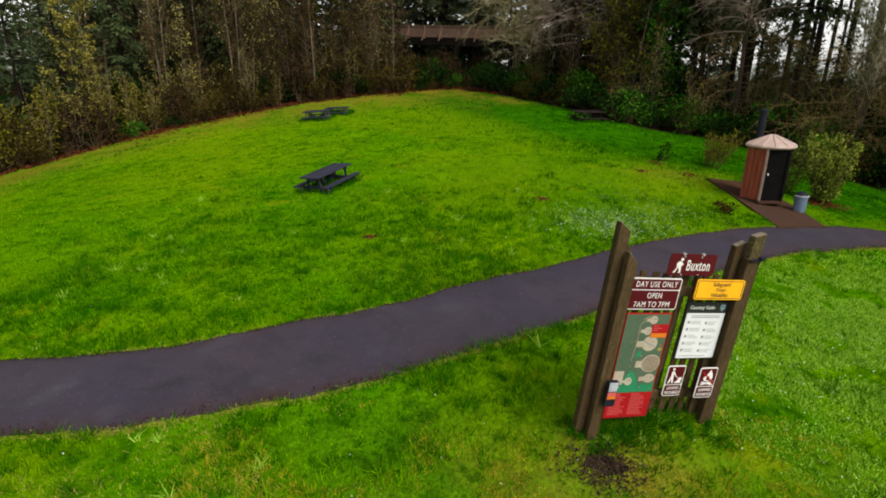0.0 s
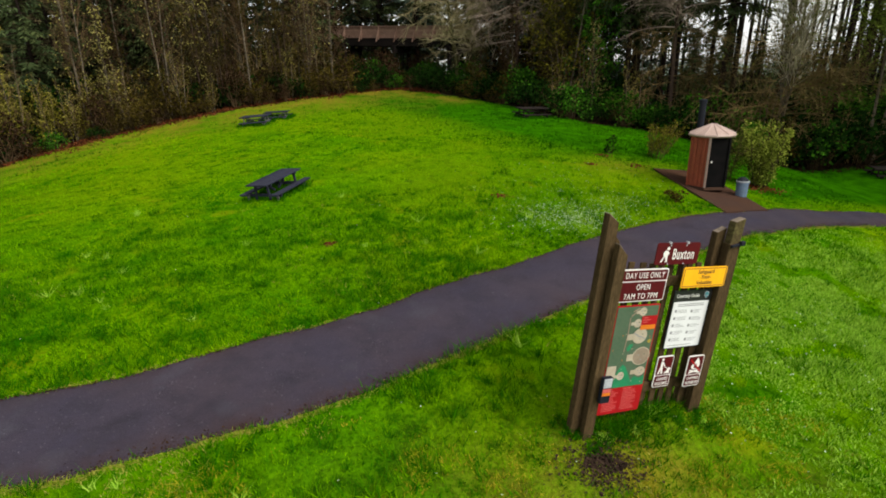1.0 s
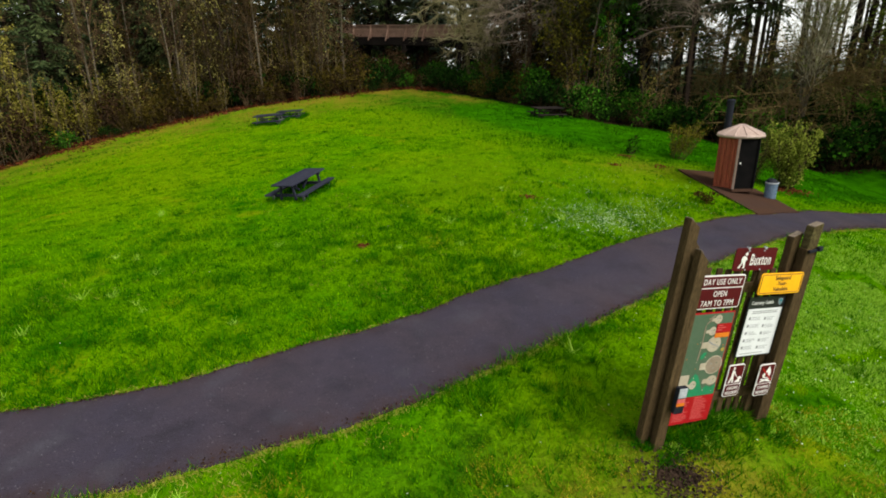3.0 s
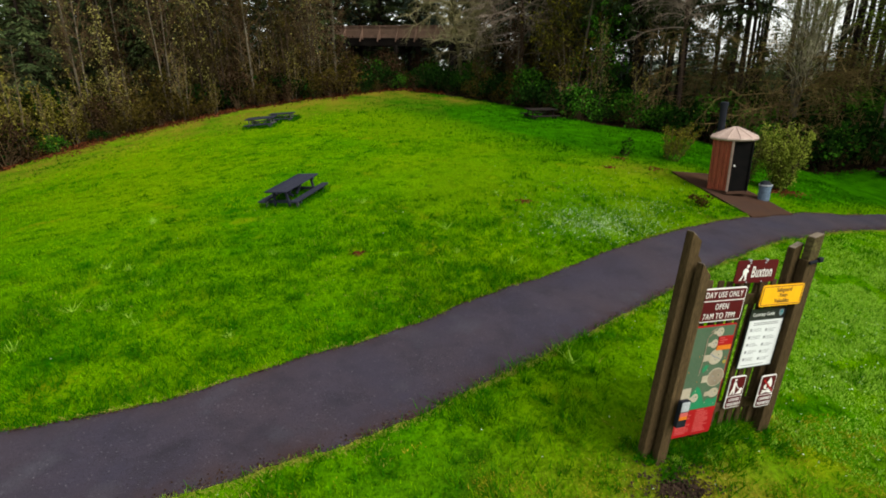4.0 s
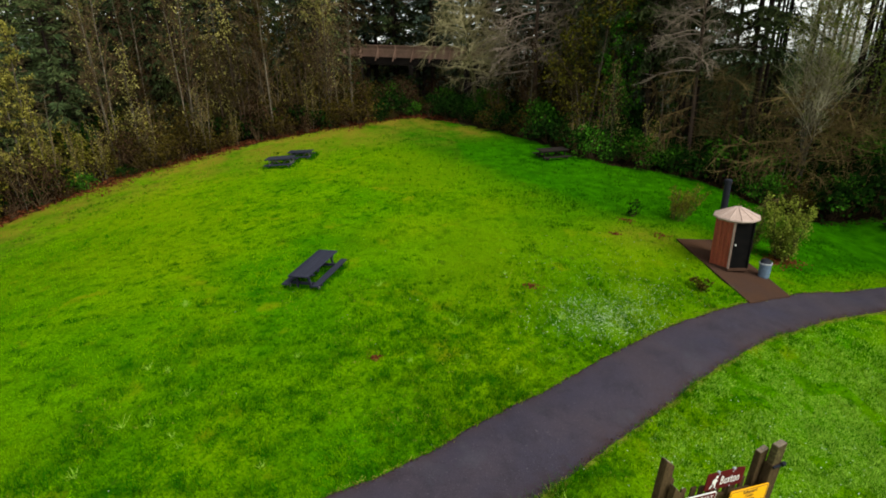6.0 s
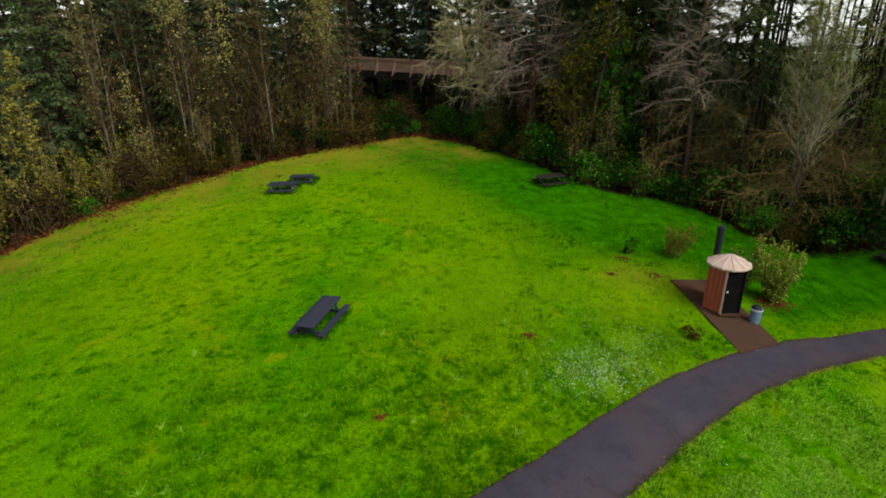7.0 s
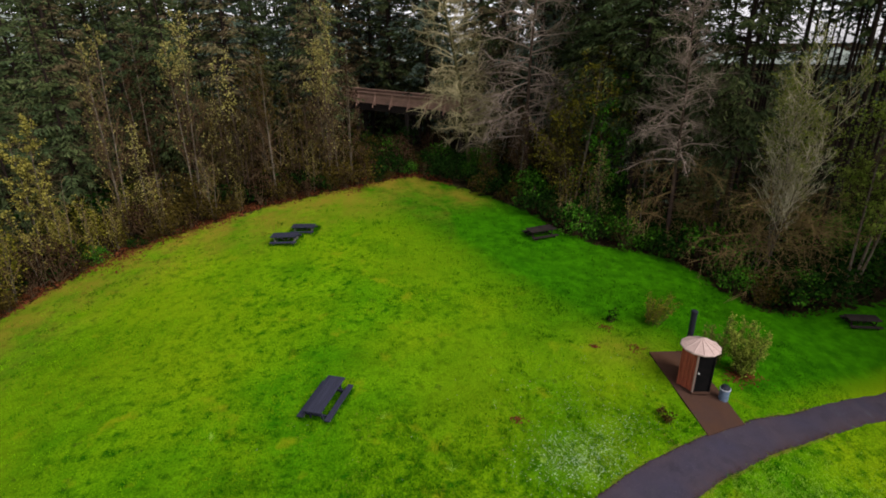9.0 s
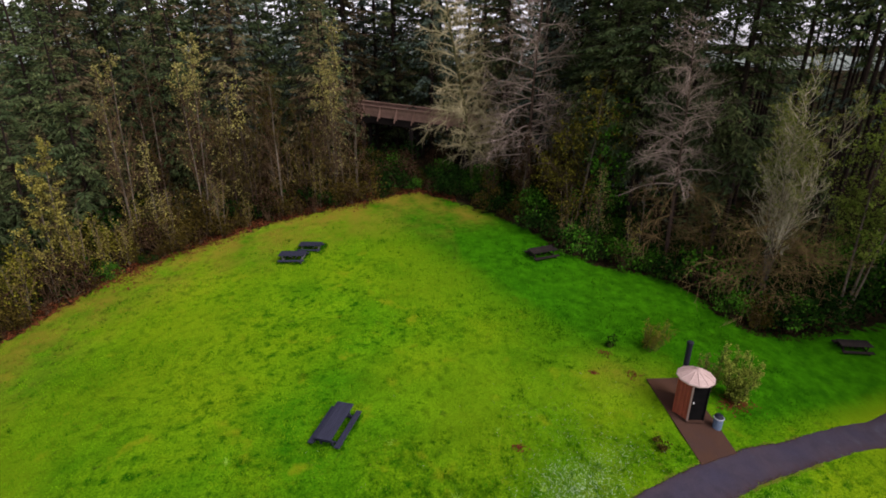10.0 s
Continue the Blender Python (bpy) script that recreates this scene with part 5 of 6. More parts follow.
broadleaf(20, 15.8, 1, spot(16.5, 30.4), name="bare_tree", label="leafless pinkish-grey tree with drooping lower boughs", category="tree", bark=M_BARK_BROWN, twig=M_TWIG_ROSE, reach=0.22, spread=60, first=0.38, branches=104, rise=-0.05, droop=0.30, thick=0.008, twigs=8, fine=1.9, lean=(-0.6, 0), bold=0.6, skirt=30, low_twig=M_TWIG_TAN, low_reach=(0.10, 0.22))
broadleaf(21, 14.6, 8, spot(20.4, 26.2), name="maple_tree", label="many-stemmed budding maple with brown lower branches", category="tree", bark=M_BARK_ALDER, twig=M_TWIG_GREY, leaf=M_LEAF_MIXED, leaf_n=1, leaf_size=0.10, reach=0.17, spread=46, first=0.34, fan=0.135, fork=0.30, branches=36, rise=0.25, leaf_top=0.55, twigs=9, thick=0.0036, bold=0.62, skirt=90, low_twig=M_TWIG_TAN, low_reach=(0.10, 0.30), wobble=0.003)
broadleaf(22, 14.4, 3, spot(24.7, 24.8), name="maple_tree", label="leaning tree with fresh light green leaves", category="tree", bark=M_BARK_ALDER, twig=M_TWIG, leaf=M_LEAF_SPRING, leaf_n=4, leaf_size=0.13, reach=0.24, spread=45, first=0.25, fan=0.09, branches=28, lean=(1.4, 0.3), twigs=6, thick=0.0065, bold=0.8)

# bushes on the lawn by the toilet
BUSH = dict(name="bush", category="bush", bark=M_BARK_BROWN, twig=M_TWIG, first=0.12, thick=0.005, bold=0.45)
broadleaf(31, 2.35, 12, spot(13.25, 17.9), label="fresh yellow-green leafy bush on brown stems behind the outhouse", leaf=M_LEAF_FRESH, leaf_n=2, leaf_size=0.09, reach=0.22, spread=36, fan=0.30, branches=13, twigs=5, **BUSH)
broadleaf(32, 2.1, 8, spot(12.35, 18.6), label="olive-green leafy bush behind the outhouse", leaf=M_LEAF_MIXED, leaf_n=1, leaf_size=0.09, reach=0.22, spread=36, fan=0.28, branches=12, twigs=4, **BUSH)
broadleaf(33, 1.5, 24, spot(10.85, 21.2), "bush", "upright fan of dry brown stems with olive leaves on the lawn", "bush", M_LEAF_STRAW, M_LEAF_STRAW, leaf=M_LEAF_GOLD, leaf_n=3, leaf_size=0.06, spread=30, reach=0.22, first=0.25, branches=6, fan=0.42, twigs=2, thick=0.0045, bold=0.4, lean=(0.35, 0))
shrub(34, 0.8, 0.35, spot(8.9, 21.3), "small dark sapling on the lawn", M_LEAF_DARK, M_TWIG, clumps=6, per=30, size=0.08)
shrub(35, 0.35, 0.6, spot(8.35, 15.2), "low olive weed at the path's edge", M_LEAF_OLIVE, M_TWIG, clumps=6, per=40, size=0.08)

# arching bare brambles at the foot of the woods
for seed_, x, y, tall in ((61, 16.2, 29.2, 2.6), (62, 17.9, 26.4, 3.0), (63, 19.2, 24.6, 2.4), (64, 21.6, 24.3, 3.2), (65, 10.6, 32.4, 2.2), (66, 13.6, 30.2, 2.0), (67, 23.6, 24.6, 2.8)):
    broadleaf(seed_, tall, 9, spot(x, y), name="bramble", category="bush", label="tangle of arching bare tan bramble shoots", bark=M_TWIG_TAN, twig=M_TWIG_TAN, reach=0.34, spread=58, first=0.2, fan=0.42, branches=8, rise=0.0, droop=0.3, thick=0.006, twigs=4, bold=0.5, wobble=0.012)

# repeats along the edge of the woods
SAPLINGS = [broadleaf(71, 5.2, 3, spot(-13.2, 37.0), name="sapling", category="tree", label="thin bare tan sapling in the brush", bark=M_BARK_ALDER, twig=M_TWIG_TAN, reach=0.24, spread=44, first=0.12, fan=0.10, branches=10, twigs=3, thick=0.0045, bold=0.55, wobble=0.008),
            broadleaf(72, 4.2, 4, spot(-16.2, 35.8), name="sapling", category="tree", label="thin sapling with few golden leaves in the brush", bark=M_BARK_ALDER, twig=M_TWIG_TAN, leaf=M_LEAF_BUD, leaf_n=1, leaf_size=0.10, reach=0.26, spread=46, first=0.12, fan=0.14, branches=9, twigs=3, thick=0.0045, bold=0.5, wobble=0.008)]
FIRS = [fir(101, 21, 0.8, 4.3, M_NEEDLES, spot(-26, 42), "tall dark green fir at the edge of the woods", dense=0.74, gap=1.1, blade=0.10, spray=0.84),
        fir(102, 18, 0.6, 4.1, M_NEEDLES_OLIVE, spot(-12.5, 43.5), "olive-green fir behind the alders", dense=0.74, gap=1.1, blade=0.10, spray=0.84),
        fir(103, 24, 6.5, 3.9, M_NEEDLES, spot(14.2, 37.0), "tall dark fir with dead lower boughs", dense=1.1, blade=0.115, spray=0.66)]
DEEP = [fir(106, 34, 1.0, 5.2, M_NEEDLES_HAZE, spot(-2.0, 66.0), "very tall fir deep in the woods, haze put into its blue-green", dense=0.72, gap=1.6, blade=0.135, spray=0.78),
        fir(107, 31, 0.8, 5.0, M_NEEDLES_OLIVE, spot(-20.0, 50.0), "tall olive-tinged fir deep in the woods", dense=0.72, gap=1.6, blade=0.135, spray=0.78),
        fir(109, 32, 1.0, 5.0, M_NEEDLES, spot(4.0, 60.0), "tall dark green fir deep in the woods", dense=0.72, gap=1.6, blade=0.135, spray=0.78)]
FAR = [fir(108, 26, 0.6, 5.0, M_NEEDLES, spot(30.0, 84.0), "distant dark fir beyond the clearing", dense=0.20, gap=2.8, blade=0.26, spray=1.45)]
TALL = [fir(104, 36, 16.0, 4.0, M_NEEDLES, spot(26.5, 34.5), "very tall plantation fir with long bare trunk against the sky", dense=0.50, gap=1.9, blade=0.18, spray=0.76, stout=0.0042),
        fir(105, 34, 17.0, 3.6, M_NEEDLES_HAZE, spot(32.5, 37.0), "slim tall plantation fir with long bare trunk", dense=0.50, gap=1.9, blade=0.18, spray=0.76, stout=0.0042)]

YOUNG = [fir(110, 7.0, 0.3, 1.7, M_NEEDLES, spot(27.0, 31.0), "young dark green fir under the plantation", dense=1.0, gap=0.9, blade=0.13, spray=0.75)]


def scatter(kinds, n, area, gap, seed, sizes=(0.85, 1.15), depth=(-60, -1.5), taken=None, clear_view=False):
    """Copies of some plants, spread over an area with a least distance between them."""
    rs = random.Random(seed)
    taken = [] if taken is None else taken
    made, tries = 0, 0
    flat = Vector((along.x, along.y)).normalized()
    while made < n and tries < 6000:
        tries += 1
        x, y = rs.uniform(area[0], area[1]), rs.uniform(area[2], area[3])
        d = float(lawn_depth(x, y))
        if not depth[0] < d < depth[1] or any((x - a) ** 2 + (y - b) ** 2 < gap * gap for a, b in taken):
            continue
        k = (Vector((x, y)) - B0.xy).dot(flat)
        if (Vector((x, y)) - B0.xy - flat * k).length < 3.0 and -2 < k < length + 1:
            continue
        if clear_view and 34 < y and -0.05 < (x + 1.6) / (y - 0.6) < 0.19 and k > 0 and (Vector((x, y)) - B0.xy).cross(flat) > 0:
            continue
        if "shrub" not in kinds[0].name and y > 42 and -0.07 < (x + 1.6) / (y - 0.6) < 0.17 and k > 0 and (Vector((x, y)) - B0.xy).cross(flat) > 0:
            continue
        taken.append((x, y))
        grown = rs.uniform(*sizes) * (0.62 if "fir" in kinds[0].name and x < -0.60 * y + 0.5 else 1.0)
        copy_thing(rs.choice(kinds), spot(x, y, rs.uniform(0, 360), grown))
        made += 1
    return taken


trees = [(-21.6, 32.6), (-19.4, 36.1), (-15.1, 37.9), (-9.2, 39.2), (-5.5, 41.2), (5.6, 43.6), (9.8, 40), (11.6, 35), (16.5, 30.4), (21.2, 25.4), (24.2, 24.8),
         (-26, 42), (-12.5, 43.5), (14.2, 37.0), (25.5, 34), (31.5, 37), (-2, 66), (-20, 50), (4, 60)]
scatter(FIRS[:2], 15, (-34, -5, 30, 50), 3.0, 1, depth=(-12, -4.2), sizes=(0.75, 1.1), taken=trees)
scatter(DEEP, 10, (-44, -8, 36, 62), 3.8, 18, depth=(-30, -7.0), sizes=(0.85, 1.1), taken=trees)
scatter(FAR, 8, (-45, -25, 10, 40), 3.6, 2, depth=(-14, -3.0), sizes=(0.7, 0.95), taken=trees)
scatter(DEEP, 9, (-16, 24, 48, 74), 3.8, 3, depth=(-45, -6), sizes=(0.85, 1.15), taken=trees)
scatter(DEEP[:1], 4, (12, 19, 36, 52), 3.2, 19, depth=(-30, -5), sizes=(0.8, 1.0), taken=trees)
scatter(FIRS[2:], 8, (12, 20, 30, 44), 2.6, 4, depth=(-14, -2.2), taken=trees)
# Unseen firs beyond the right edge of view, added to shade the lawn.
scatter(FAR, 10, (27, 42, 2, 23), 3.6, 31, depth=(-60, 60), sizes=(0.65, 0.95), taken=trees)
scatter(FAR, 5, (34, 50, -4, 24), 3.6, 17, depth=(-60, 60), sizes=(0.7, 0.95), taken=trees)
scatter(DEEP, 4, (7, 24, 46, 66), 3.6, 24, depth=(-60, -6), sizes=(0.85, 1.1), taken=trees)
scatter(DEEP, 6, (-9, 6, 54, 72), 3.6, 25, depth=(-60, -6), sizes=(0.9, 1.15), taken=trees)
scatter(FAR, 10, (-75, -5, 66, 92), 4.5, 26, depth=(-90, -12), sizes=(0.85, 1.15), taken=trees)
scatter(FAR, 12, (30, 110, 60, 120), 5.5, 27, depth=(-200, -12), sizes=(0.26, 0.34), taken=trees)
scatter(TALL, 58, (21, 56, 28, 60), 2.3, 5, depth=(-32, -4.0), taken=trees)
# More firs out of view on the right, added for their shade.
scatter(TALL, 5, (30, 44, 12, 28), 3.4, 22, depth=(-60, 60), taken=trees)
scatter(FAR, 9, (20, 36, 26, 36), 2.6, 15, depth=(-10, -2.6), sizes=(0.20, 0.30), taken=trees)
scatter(FAR, 14, (-52, -8, 54, 76), 4.2, 28, depth=(-60, -12), sizes=(0.9, 1.2), taken=trees)
scatter(FAR, 5, (26, 62, 50, 74), 4.2, 29, depth=(-60, -12), sizes=(0.28, 0.36), taken=trees)
scatter(YOUNG, 10, (20, 44, 28, 46), 2.6, 34, depth=(-22, -3.2), sizes=(0.7, 1.05), taken=trees)
scatter(FAR, 34, (40, 110, 26, 96), 4.6, 23, depth=(-200, -4), sizes=(0.32, 0.42), taken=trees)
scatter(FAR, 30, (66, 165, 70, 150), 4.5, 41, depth=(-300, -30), sizes=(0.48, 0.58), taken=trees)
scatter(FAR, 26, (24, 64, 32, 70), 3.0, 39, depth=(-80, -6), sizes=(0.26, 0.38), taken=trees)
scatter(FAR, 34, (-60, 34, 74, 100), 4.0, 42, depth=(-120, -20), sizes=(0.95, 1.25), taken=trees)
scatter(DEEP[2:], 5, (-30, 0, 46, 60), 3.0, 43, depth=(-40, -9), sizes=(0.7, 0.95), taken=trees)
for x, y, grown in ((-21.8, 37.8, 0.8), (-24.6, 35.6, 0.7), (-17.0, 41.5, 0.85)):
    copy_thing(FIRS[0], spot(x, y, 50 * x, grown))
    trees.append((x, y))
for x, y in ((5.5, 65), (9.5, 69), (13, 64), (0.5, 72), (-5.5, 69), (17, 60)):
    copy_thing(DEEP[int(x) % 3], spot(x, y, 40 * x, 1.05))
    trees.append((x, y))
ALDERS = [broadleaf(41, 12, 2, spot(-17.3, 38.6), label="thin grey-brown alder with dry brown leaves among brush", twig=M_TWIG_PINK, leaf=M_LEAF_BROWN, leaf_n=2, leaf_size=0.15, reach=0.19, spread=50, first=0.2, fan=0.035, branches=26, twigs=4, thick=0.005, bold=0.8, wobble=0.003, **ALDER),
          broadleaf(42, 10.5, 2, spot(-12.0, 40.0), label="thin alder with sparse olive-yellow leaves", twig=M_TWIG, leaf=M_LEAF_YELLOW, leaf_n=1, leaf_size=0.15, reach=0.19, spread=48, first=0.1, fan=0.04, branches=26, twigs=4, thick=0.005, bold=0.8, wobble=0.003, **ALDER),
          broadleaf(43, 9.0, 3, spot(-11.0, 39.4), label="bushy brown hazel with olive leaf buds", twig=M_TWIG, leaf=M_LEAF_OLIVE, leaf_n=2, leaf_size=0.14, reach=0.26, spread=45, first=0.04, fan=0.12, branches=13, twigs=3, thick=0.006, name="hazel_tree", category="tree", bark=M_BARK_BROWN)]
scatter(ALDERS, 14, (-17.5, -2, 26, 46), 1.4, 6, depth=(-5, -0.9), sizes=(0.6, 1.05), taken=trees, clear_view=True)
scatter(ALDERS, 6, (2, 20, 28, 46), 2.0, 7, depth=(-6, -1.2), sizes=(0.55, 1.0), taken=trees, clear_view=True)
scatter(ALDERS[:1], 1, (24, 40, 24, 34), 2.3, 8, depth=(-8, -1.0), sizes=(0.6, 0.95), taken=trees)

SHRUBS_GREEN = [shrub(51, 2.6, 2.8, spot(9.4, 36.6), "bright green leafy shrub at the woods' edge", M_LEAF_GREEN, M_TWIG, clumps=15, per=52, size=0.175),
                shrub(52, 2.4, 2.8, spot(7.4, 38.2), "dark green shrub at the woods' edge", M_LEAF_DARK, M_TWIG, clumps=15, per=52, size=0.175)]
SHRUBS_BROWN = [shrub(53, 3.4, 2.6, spot(-14.0, 37.2), "olive-brown brush along the leaf litter", M_LEAF_OLIVE, M_TWIG, clumps=16, per=62, size=0.14),
                shrub(54, 2.8, 2.3, spot(-17.0, 35.9), "dry brown bramble brush", M_LEAF_BROWN, M_TWIG_PINK, clumps=14, per=52, size=0.13)]
SHRUBS_GOLD = [shrub(55, 4.2, 2.4, spot(-20.6, 33.2), "tall olive-gold leafy brush at the lawn's edge", M_LEAF_GOLD, M_TWIG, clumps=20, per=56, size=0.12)]
scatter(SAPLINGS, 22, (-27, -1, 24, 44), 1.1, 73, depth=(-2.8, -0.4), sizes=(0.6, 1.3), taken=[], clear_view=True)
scatter(SAPLINGS, 9, (5, 25, 22, 40), 1.3, 74, depth=(-2.4, -0.4), sizes=(0.5, 0.9), taken=[], clear_view=True)
low = [(-20.6, 33.2), (9.4, 36.6), (7.4, 38.2), (-14, 37.2), (-17, 35.9)]
scatter(SHRUBS_GOLD, 8, (-27, -16, 26, 38), 1.9, 36, depth=(-4.0, -0.9), sizes=(0.75, 1.15), taken=low)
scatter(SHRUBS_BROWN + SHRUBS_GREEN[1:], 46, (-30, 0, 20, 45), 1.15, 9, depth=(-3.6, -0.25), taken=low)
scatter(SHRUBS_GREEN + SHRUBS_BROWN + SHRUBS_BROWN, 30, (-30, 2, 20, 45), 0.8, 10, depth=(-1.2, 0.1), sizes=(0.28, 0.6), taken=low)
scatter(SHRUBS_GREEN + SHRUBS_GREEN + SHRUBS_GREEN[1:], 40, (1, 20, 24, 46), 1.25, 11, depth=(-5.0, -0.7), sizes=(0.45, 1.25), taken=low)
scatter(SHRUBS_GREEN[1:], 16, (14, 25, 23, 31), 1.3, 30, depth=(-4.5, -0.5), sizes=(0.9, 1.5), taken=low)
scatter(SHRUBS_BROWN + SHRUBS_GREEN, 12, (-4, 7, 41.5, 48), 1.2, 33, depth=(-6, -0.5), sizes=(0.5, 0.95), taken=low)
scatter(SHRUBS_GREEN[1:], 10, (-27, -16, 25, 35), 1.2, 35, depth=(-2.6, -0.4), sizes=(0.7, 1.25), taken=low)
scatter(SHRUBS_GREEN[:1], 14, (9, 25, 22.5, 33), 1.2, 37, depth=(-1.7, -0.25), sizes=(0.5, 0.9), taken=low)
scatter(SHRUBS_GREEN[1:] + SHRUBS_GOLD, 12, (-27, -19, 25, 34), 0.9, 40, depth=(-2.6, -0.2), sizes=(0.6, 1.1), taken=low)
scatter(SHRUBS_GOLD, 5, (9, 25, 22.5, 33), 1.4, 38, depth=(-1.7, -0.25), sizes=(0.3, 0.5), taken=low)
scatter(SHRUBS_BROWN, 8, (6, 20, 24, 40), 1.1, 21, depth=(-2.5, -0.3), sizes=(0.4, 0.8), taken=low)
scatter(SHRUBS_GREEN + SHRUBS_GREEN[1:], 24, (16, 40, 22, 34), 1.3, 12, depth=(-6.0, -0.6), sizes=(0.9, 1.4), taken=low)
scatter(SHRUBS_GREEN[1:] + SHRUBS_GREEN[1:] + SHRUBS_BROWN[:1], 20, (-32, 34, 28, 52), 1.7, 13, depth=(-10.0, -3.5), sizes=(1.2, 2.0), taken=low)


# ---- grass, flowers and leaf litter ----
def patches(x, y, cell, seed):
    """Smooth random patches from 0 to 1 over the plan."""
    rgb = np.random.default_rng(seed)
    table = rgb.random((64, 64))
    u, v = np.asarray(x) / cell, np.asarray(y) / cell
    i, j = np.floor(u).astype(int), np.floor(v).astype(int)
    f, g = u - i, v - j
    f, g = f * f * (3 - 2 * f), g * g * (3 - 2 * g)
    t = lambda a, b: table[a % 64, b % 64]
    return (t(i, j) * (1 - f) + t(i + 1, j) * f) * (1 - g) + (t(i, j + 1) * (1 - f) + t(i + 1, j + 1) * f) * g


def blades(name, xy, tall, wide, per, mat, label, seed, tilt=0.45, kind_name="grass", lift=0.0):
    """Tufts of narrow blades on the ground, as one mesh."""
    rgb = np.random.default_rng(seed)
    n = len(xy) * per
    grow = 0.45 + 1.1 * patches(xy[:, 0], xy[:, 1], 0.45, 5) * (0.5 + patches(xy[:, 0], xy[:, 1], 1.7, 6))
    b = np.repeat(xy, per, axis=0) + rgb.normal(size=(n, 2)) * 0.03
    a = rgb.uniform(0, 2 * np.pi, n)
    h = np.repeat(grow, per) * tall * rgb.uniform(0.7, 1.25, n)
    w = wide * rgb.uniform(0.7, 1.3, n)
    z = height(b[:, 0], b[:, 1]) - 0.005 + lift
    c, s = np.cos(a), np.sin(a)
    lean = rgb.normal(size=(n, 2)) * tilt * h[:, None]
    v = np.empty((n, 3, 3))
    v[:, 0] = np.stack([b[:, 0] - w * c, b[:, 1] - w * s, z], -1)
    v[:, 1] = np.stack([b[:, 0] + w * c, b[:, 1] + w * s, z], -1)
    v[:, 2] = np.stack([b[:, 0] + lean[:, 0], b[:, 1] + lean[:, 1], z + h], -1)
    ob = mesh_object(name, v.reshape(-1, 3), np.arange(3 * n).reshape(-1, 3), mat)
    return tagged(ob, label, kind_name, kind="stuff")


def flakes(name, xy, size, lift, mat, label, seed, category):
    """Small flat leaves or petals lying at odd angles, as one mesh."""
    rgb = np.random.default_rng(seed)
    n = len(xy)
    c = np.stack([xy[:, 0], xy[:, 1], height(xy[:, 0], xy[:, 1]) + lift * rgb.uniform(0.3, 1.2, n)], -1)
    u = unit(rgb.normal(size=(n, 3)) * np.array([1, 1, 0.35]))
    w = unit(np.cross(u, rgb.normal(size=(n, 3)) * np.array([0.4, 0.4, 1]) + np.array([0, 0, 1.0])))
    r = (size * rgb.uniform(0.6, 1.4, n))[:, None]
    v = np.stack([c - u * r, c + w * r * 0.7, c + u * r, c - w * r * 0.7], 1)
    return tagged(mesh_object(name, v.reshape(-1, 3), np.arange(4 * n).reshape(-1, 4), mat), label, category, kind="stuff")


def field(n, x0, x1, y0, y1, seed, clear=0.03, inside=0.2):
    rgb = np.random.default_rng(seed)
    xy = np.stack([rgb.uniform(x0, x1, n), rgb.uniform(y0, y1, n)], -1)
    ok = ~on_path(xy[:, 0], xy[:, 1], -clear) & ~on_pad(xy[:, 0], xy[:, 1], 0.0) & (lawn_depth(xy[:, 0], xy[:, 1]) > inside)
    bare = ((xy[:, 0] - 1.85) / 0.36) ** 2 + ((xy[:, 1] - 5.15) / 0.24) ** 2 < 1 + 0.4 * np.sin(9 * xy[:, 0]) * np.sin(11 * xy[:, 1])
    return xy[ok & ~(bare & (rgb.random(n) < 0.72))]


def shade_part(xy, seed):
    """Parts the tufts of the lawn into ordinary ones and ones coloured for shade."""
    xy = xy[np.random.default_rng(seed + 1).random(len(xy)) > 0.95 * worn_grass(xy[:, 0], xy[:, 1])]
    deep = lawn_shade(xy[:, 0], xy[:, 1]) > 0.1 + 0.6 * np.random.default_rng(seed).random(len(xy))
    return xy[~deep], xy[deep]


near = field(120000, -13, 14, 2.0, 17, 1)
near = near[np.random.default_rng(21).random(len(near)) < np.clip(1.15 - (np.hypot(near[:, 0] - 1, near[:, 1] - 5) - 5) / 9, 0.12, 1)]
blades("grass", near, 0.06, 0.007, 3, M_BLADE, "short bright green lawn grass near the path", 1)
plain, deep = shade_part(field(60000, -18, 18, 8, 25, 2), 62)
blades("grass", plain, 0.065, 0.012, 2, M_BLADE, "bright green short lawn grass", 2)
blades("grass", deep, 0.065, 0.012, 2, M_BLADE_TUFT_SHADE, "deep green lawn grass, the woods' shade put into its colour", 21)
plain, deep = shade_part(field(24000, -26, 26, 22, 43, 3), 63)
blades("grass", plain, 0.08, 0.020, 2, M_BLADE, "far bright green short lawn grass", 3)
blades("grass", deep, 0.08, 0.020, 2, M_BLADE_TUFT_SHADE, "far deep green lawn grass, the woods' shade put into its colour", 31)

# lush dark tufts, thickest beside the path and round the sign
xy = field(60000, -9, 12, 3, 17, 4)
edge = np.minimum(np.abs(xy[:, 1] - smooth_edge(UPPER, xy[:, 0])), np.abs(xy[:, 1] - smooth_edge(LOWER, xy[:, 0])))
foot = np.hypot((xy[:, 0] - 2.6) / 1.3, (xy[:, 1] - 5.8) / 0.5)
chance = np.where(xy[:, 1] > smooth_edge(UPPER, xy[:, 0]), 0.34, 0.16) + 0.55 * np.exp(-edge / 0.5) + 0.9 * (foot < 1)
keep = (patches(xy[:, 0], xy[:, 1], 0.55, 8) * patches(xy[:, 0], xy[:, 1], 2.2, 9) * 3.4 * chance * np.clip((16.6 - xy[:, 1]) / 5.0, 0, 1)) > np.random.default_rng(3).random(len(xy))
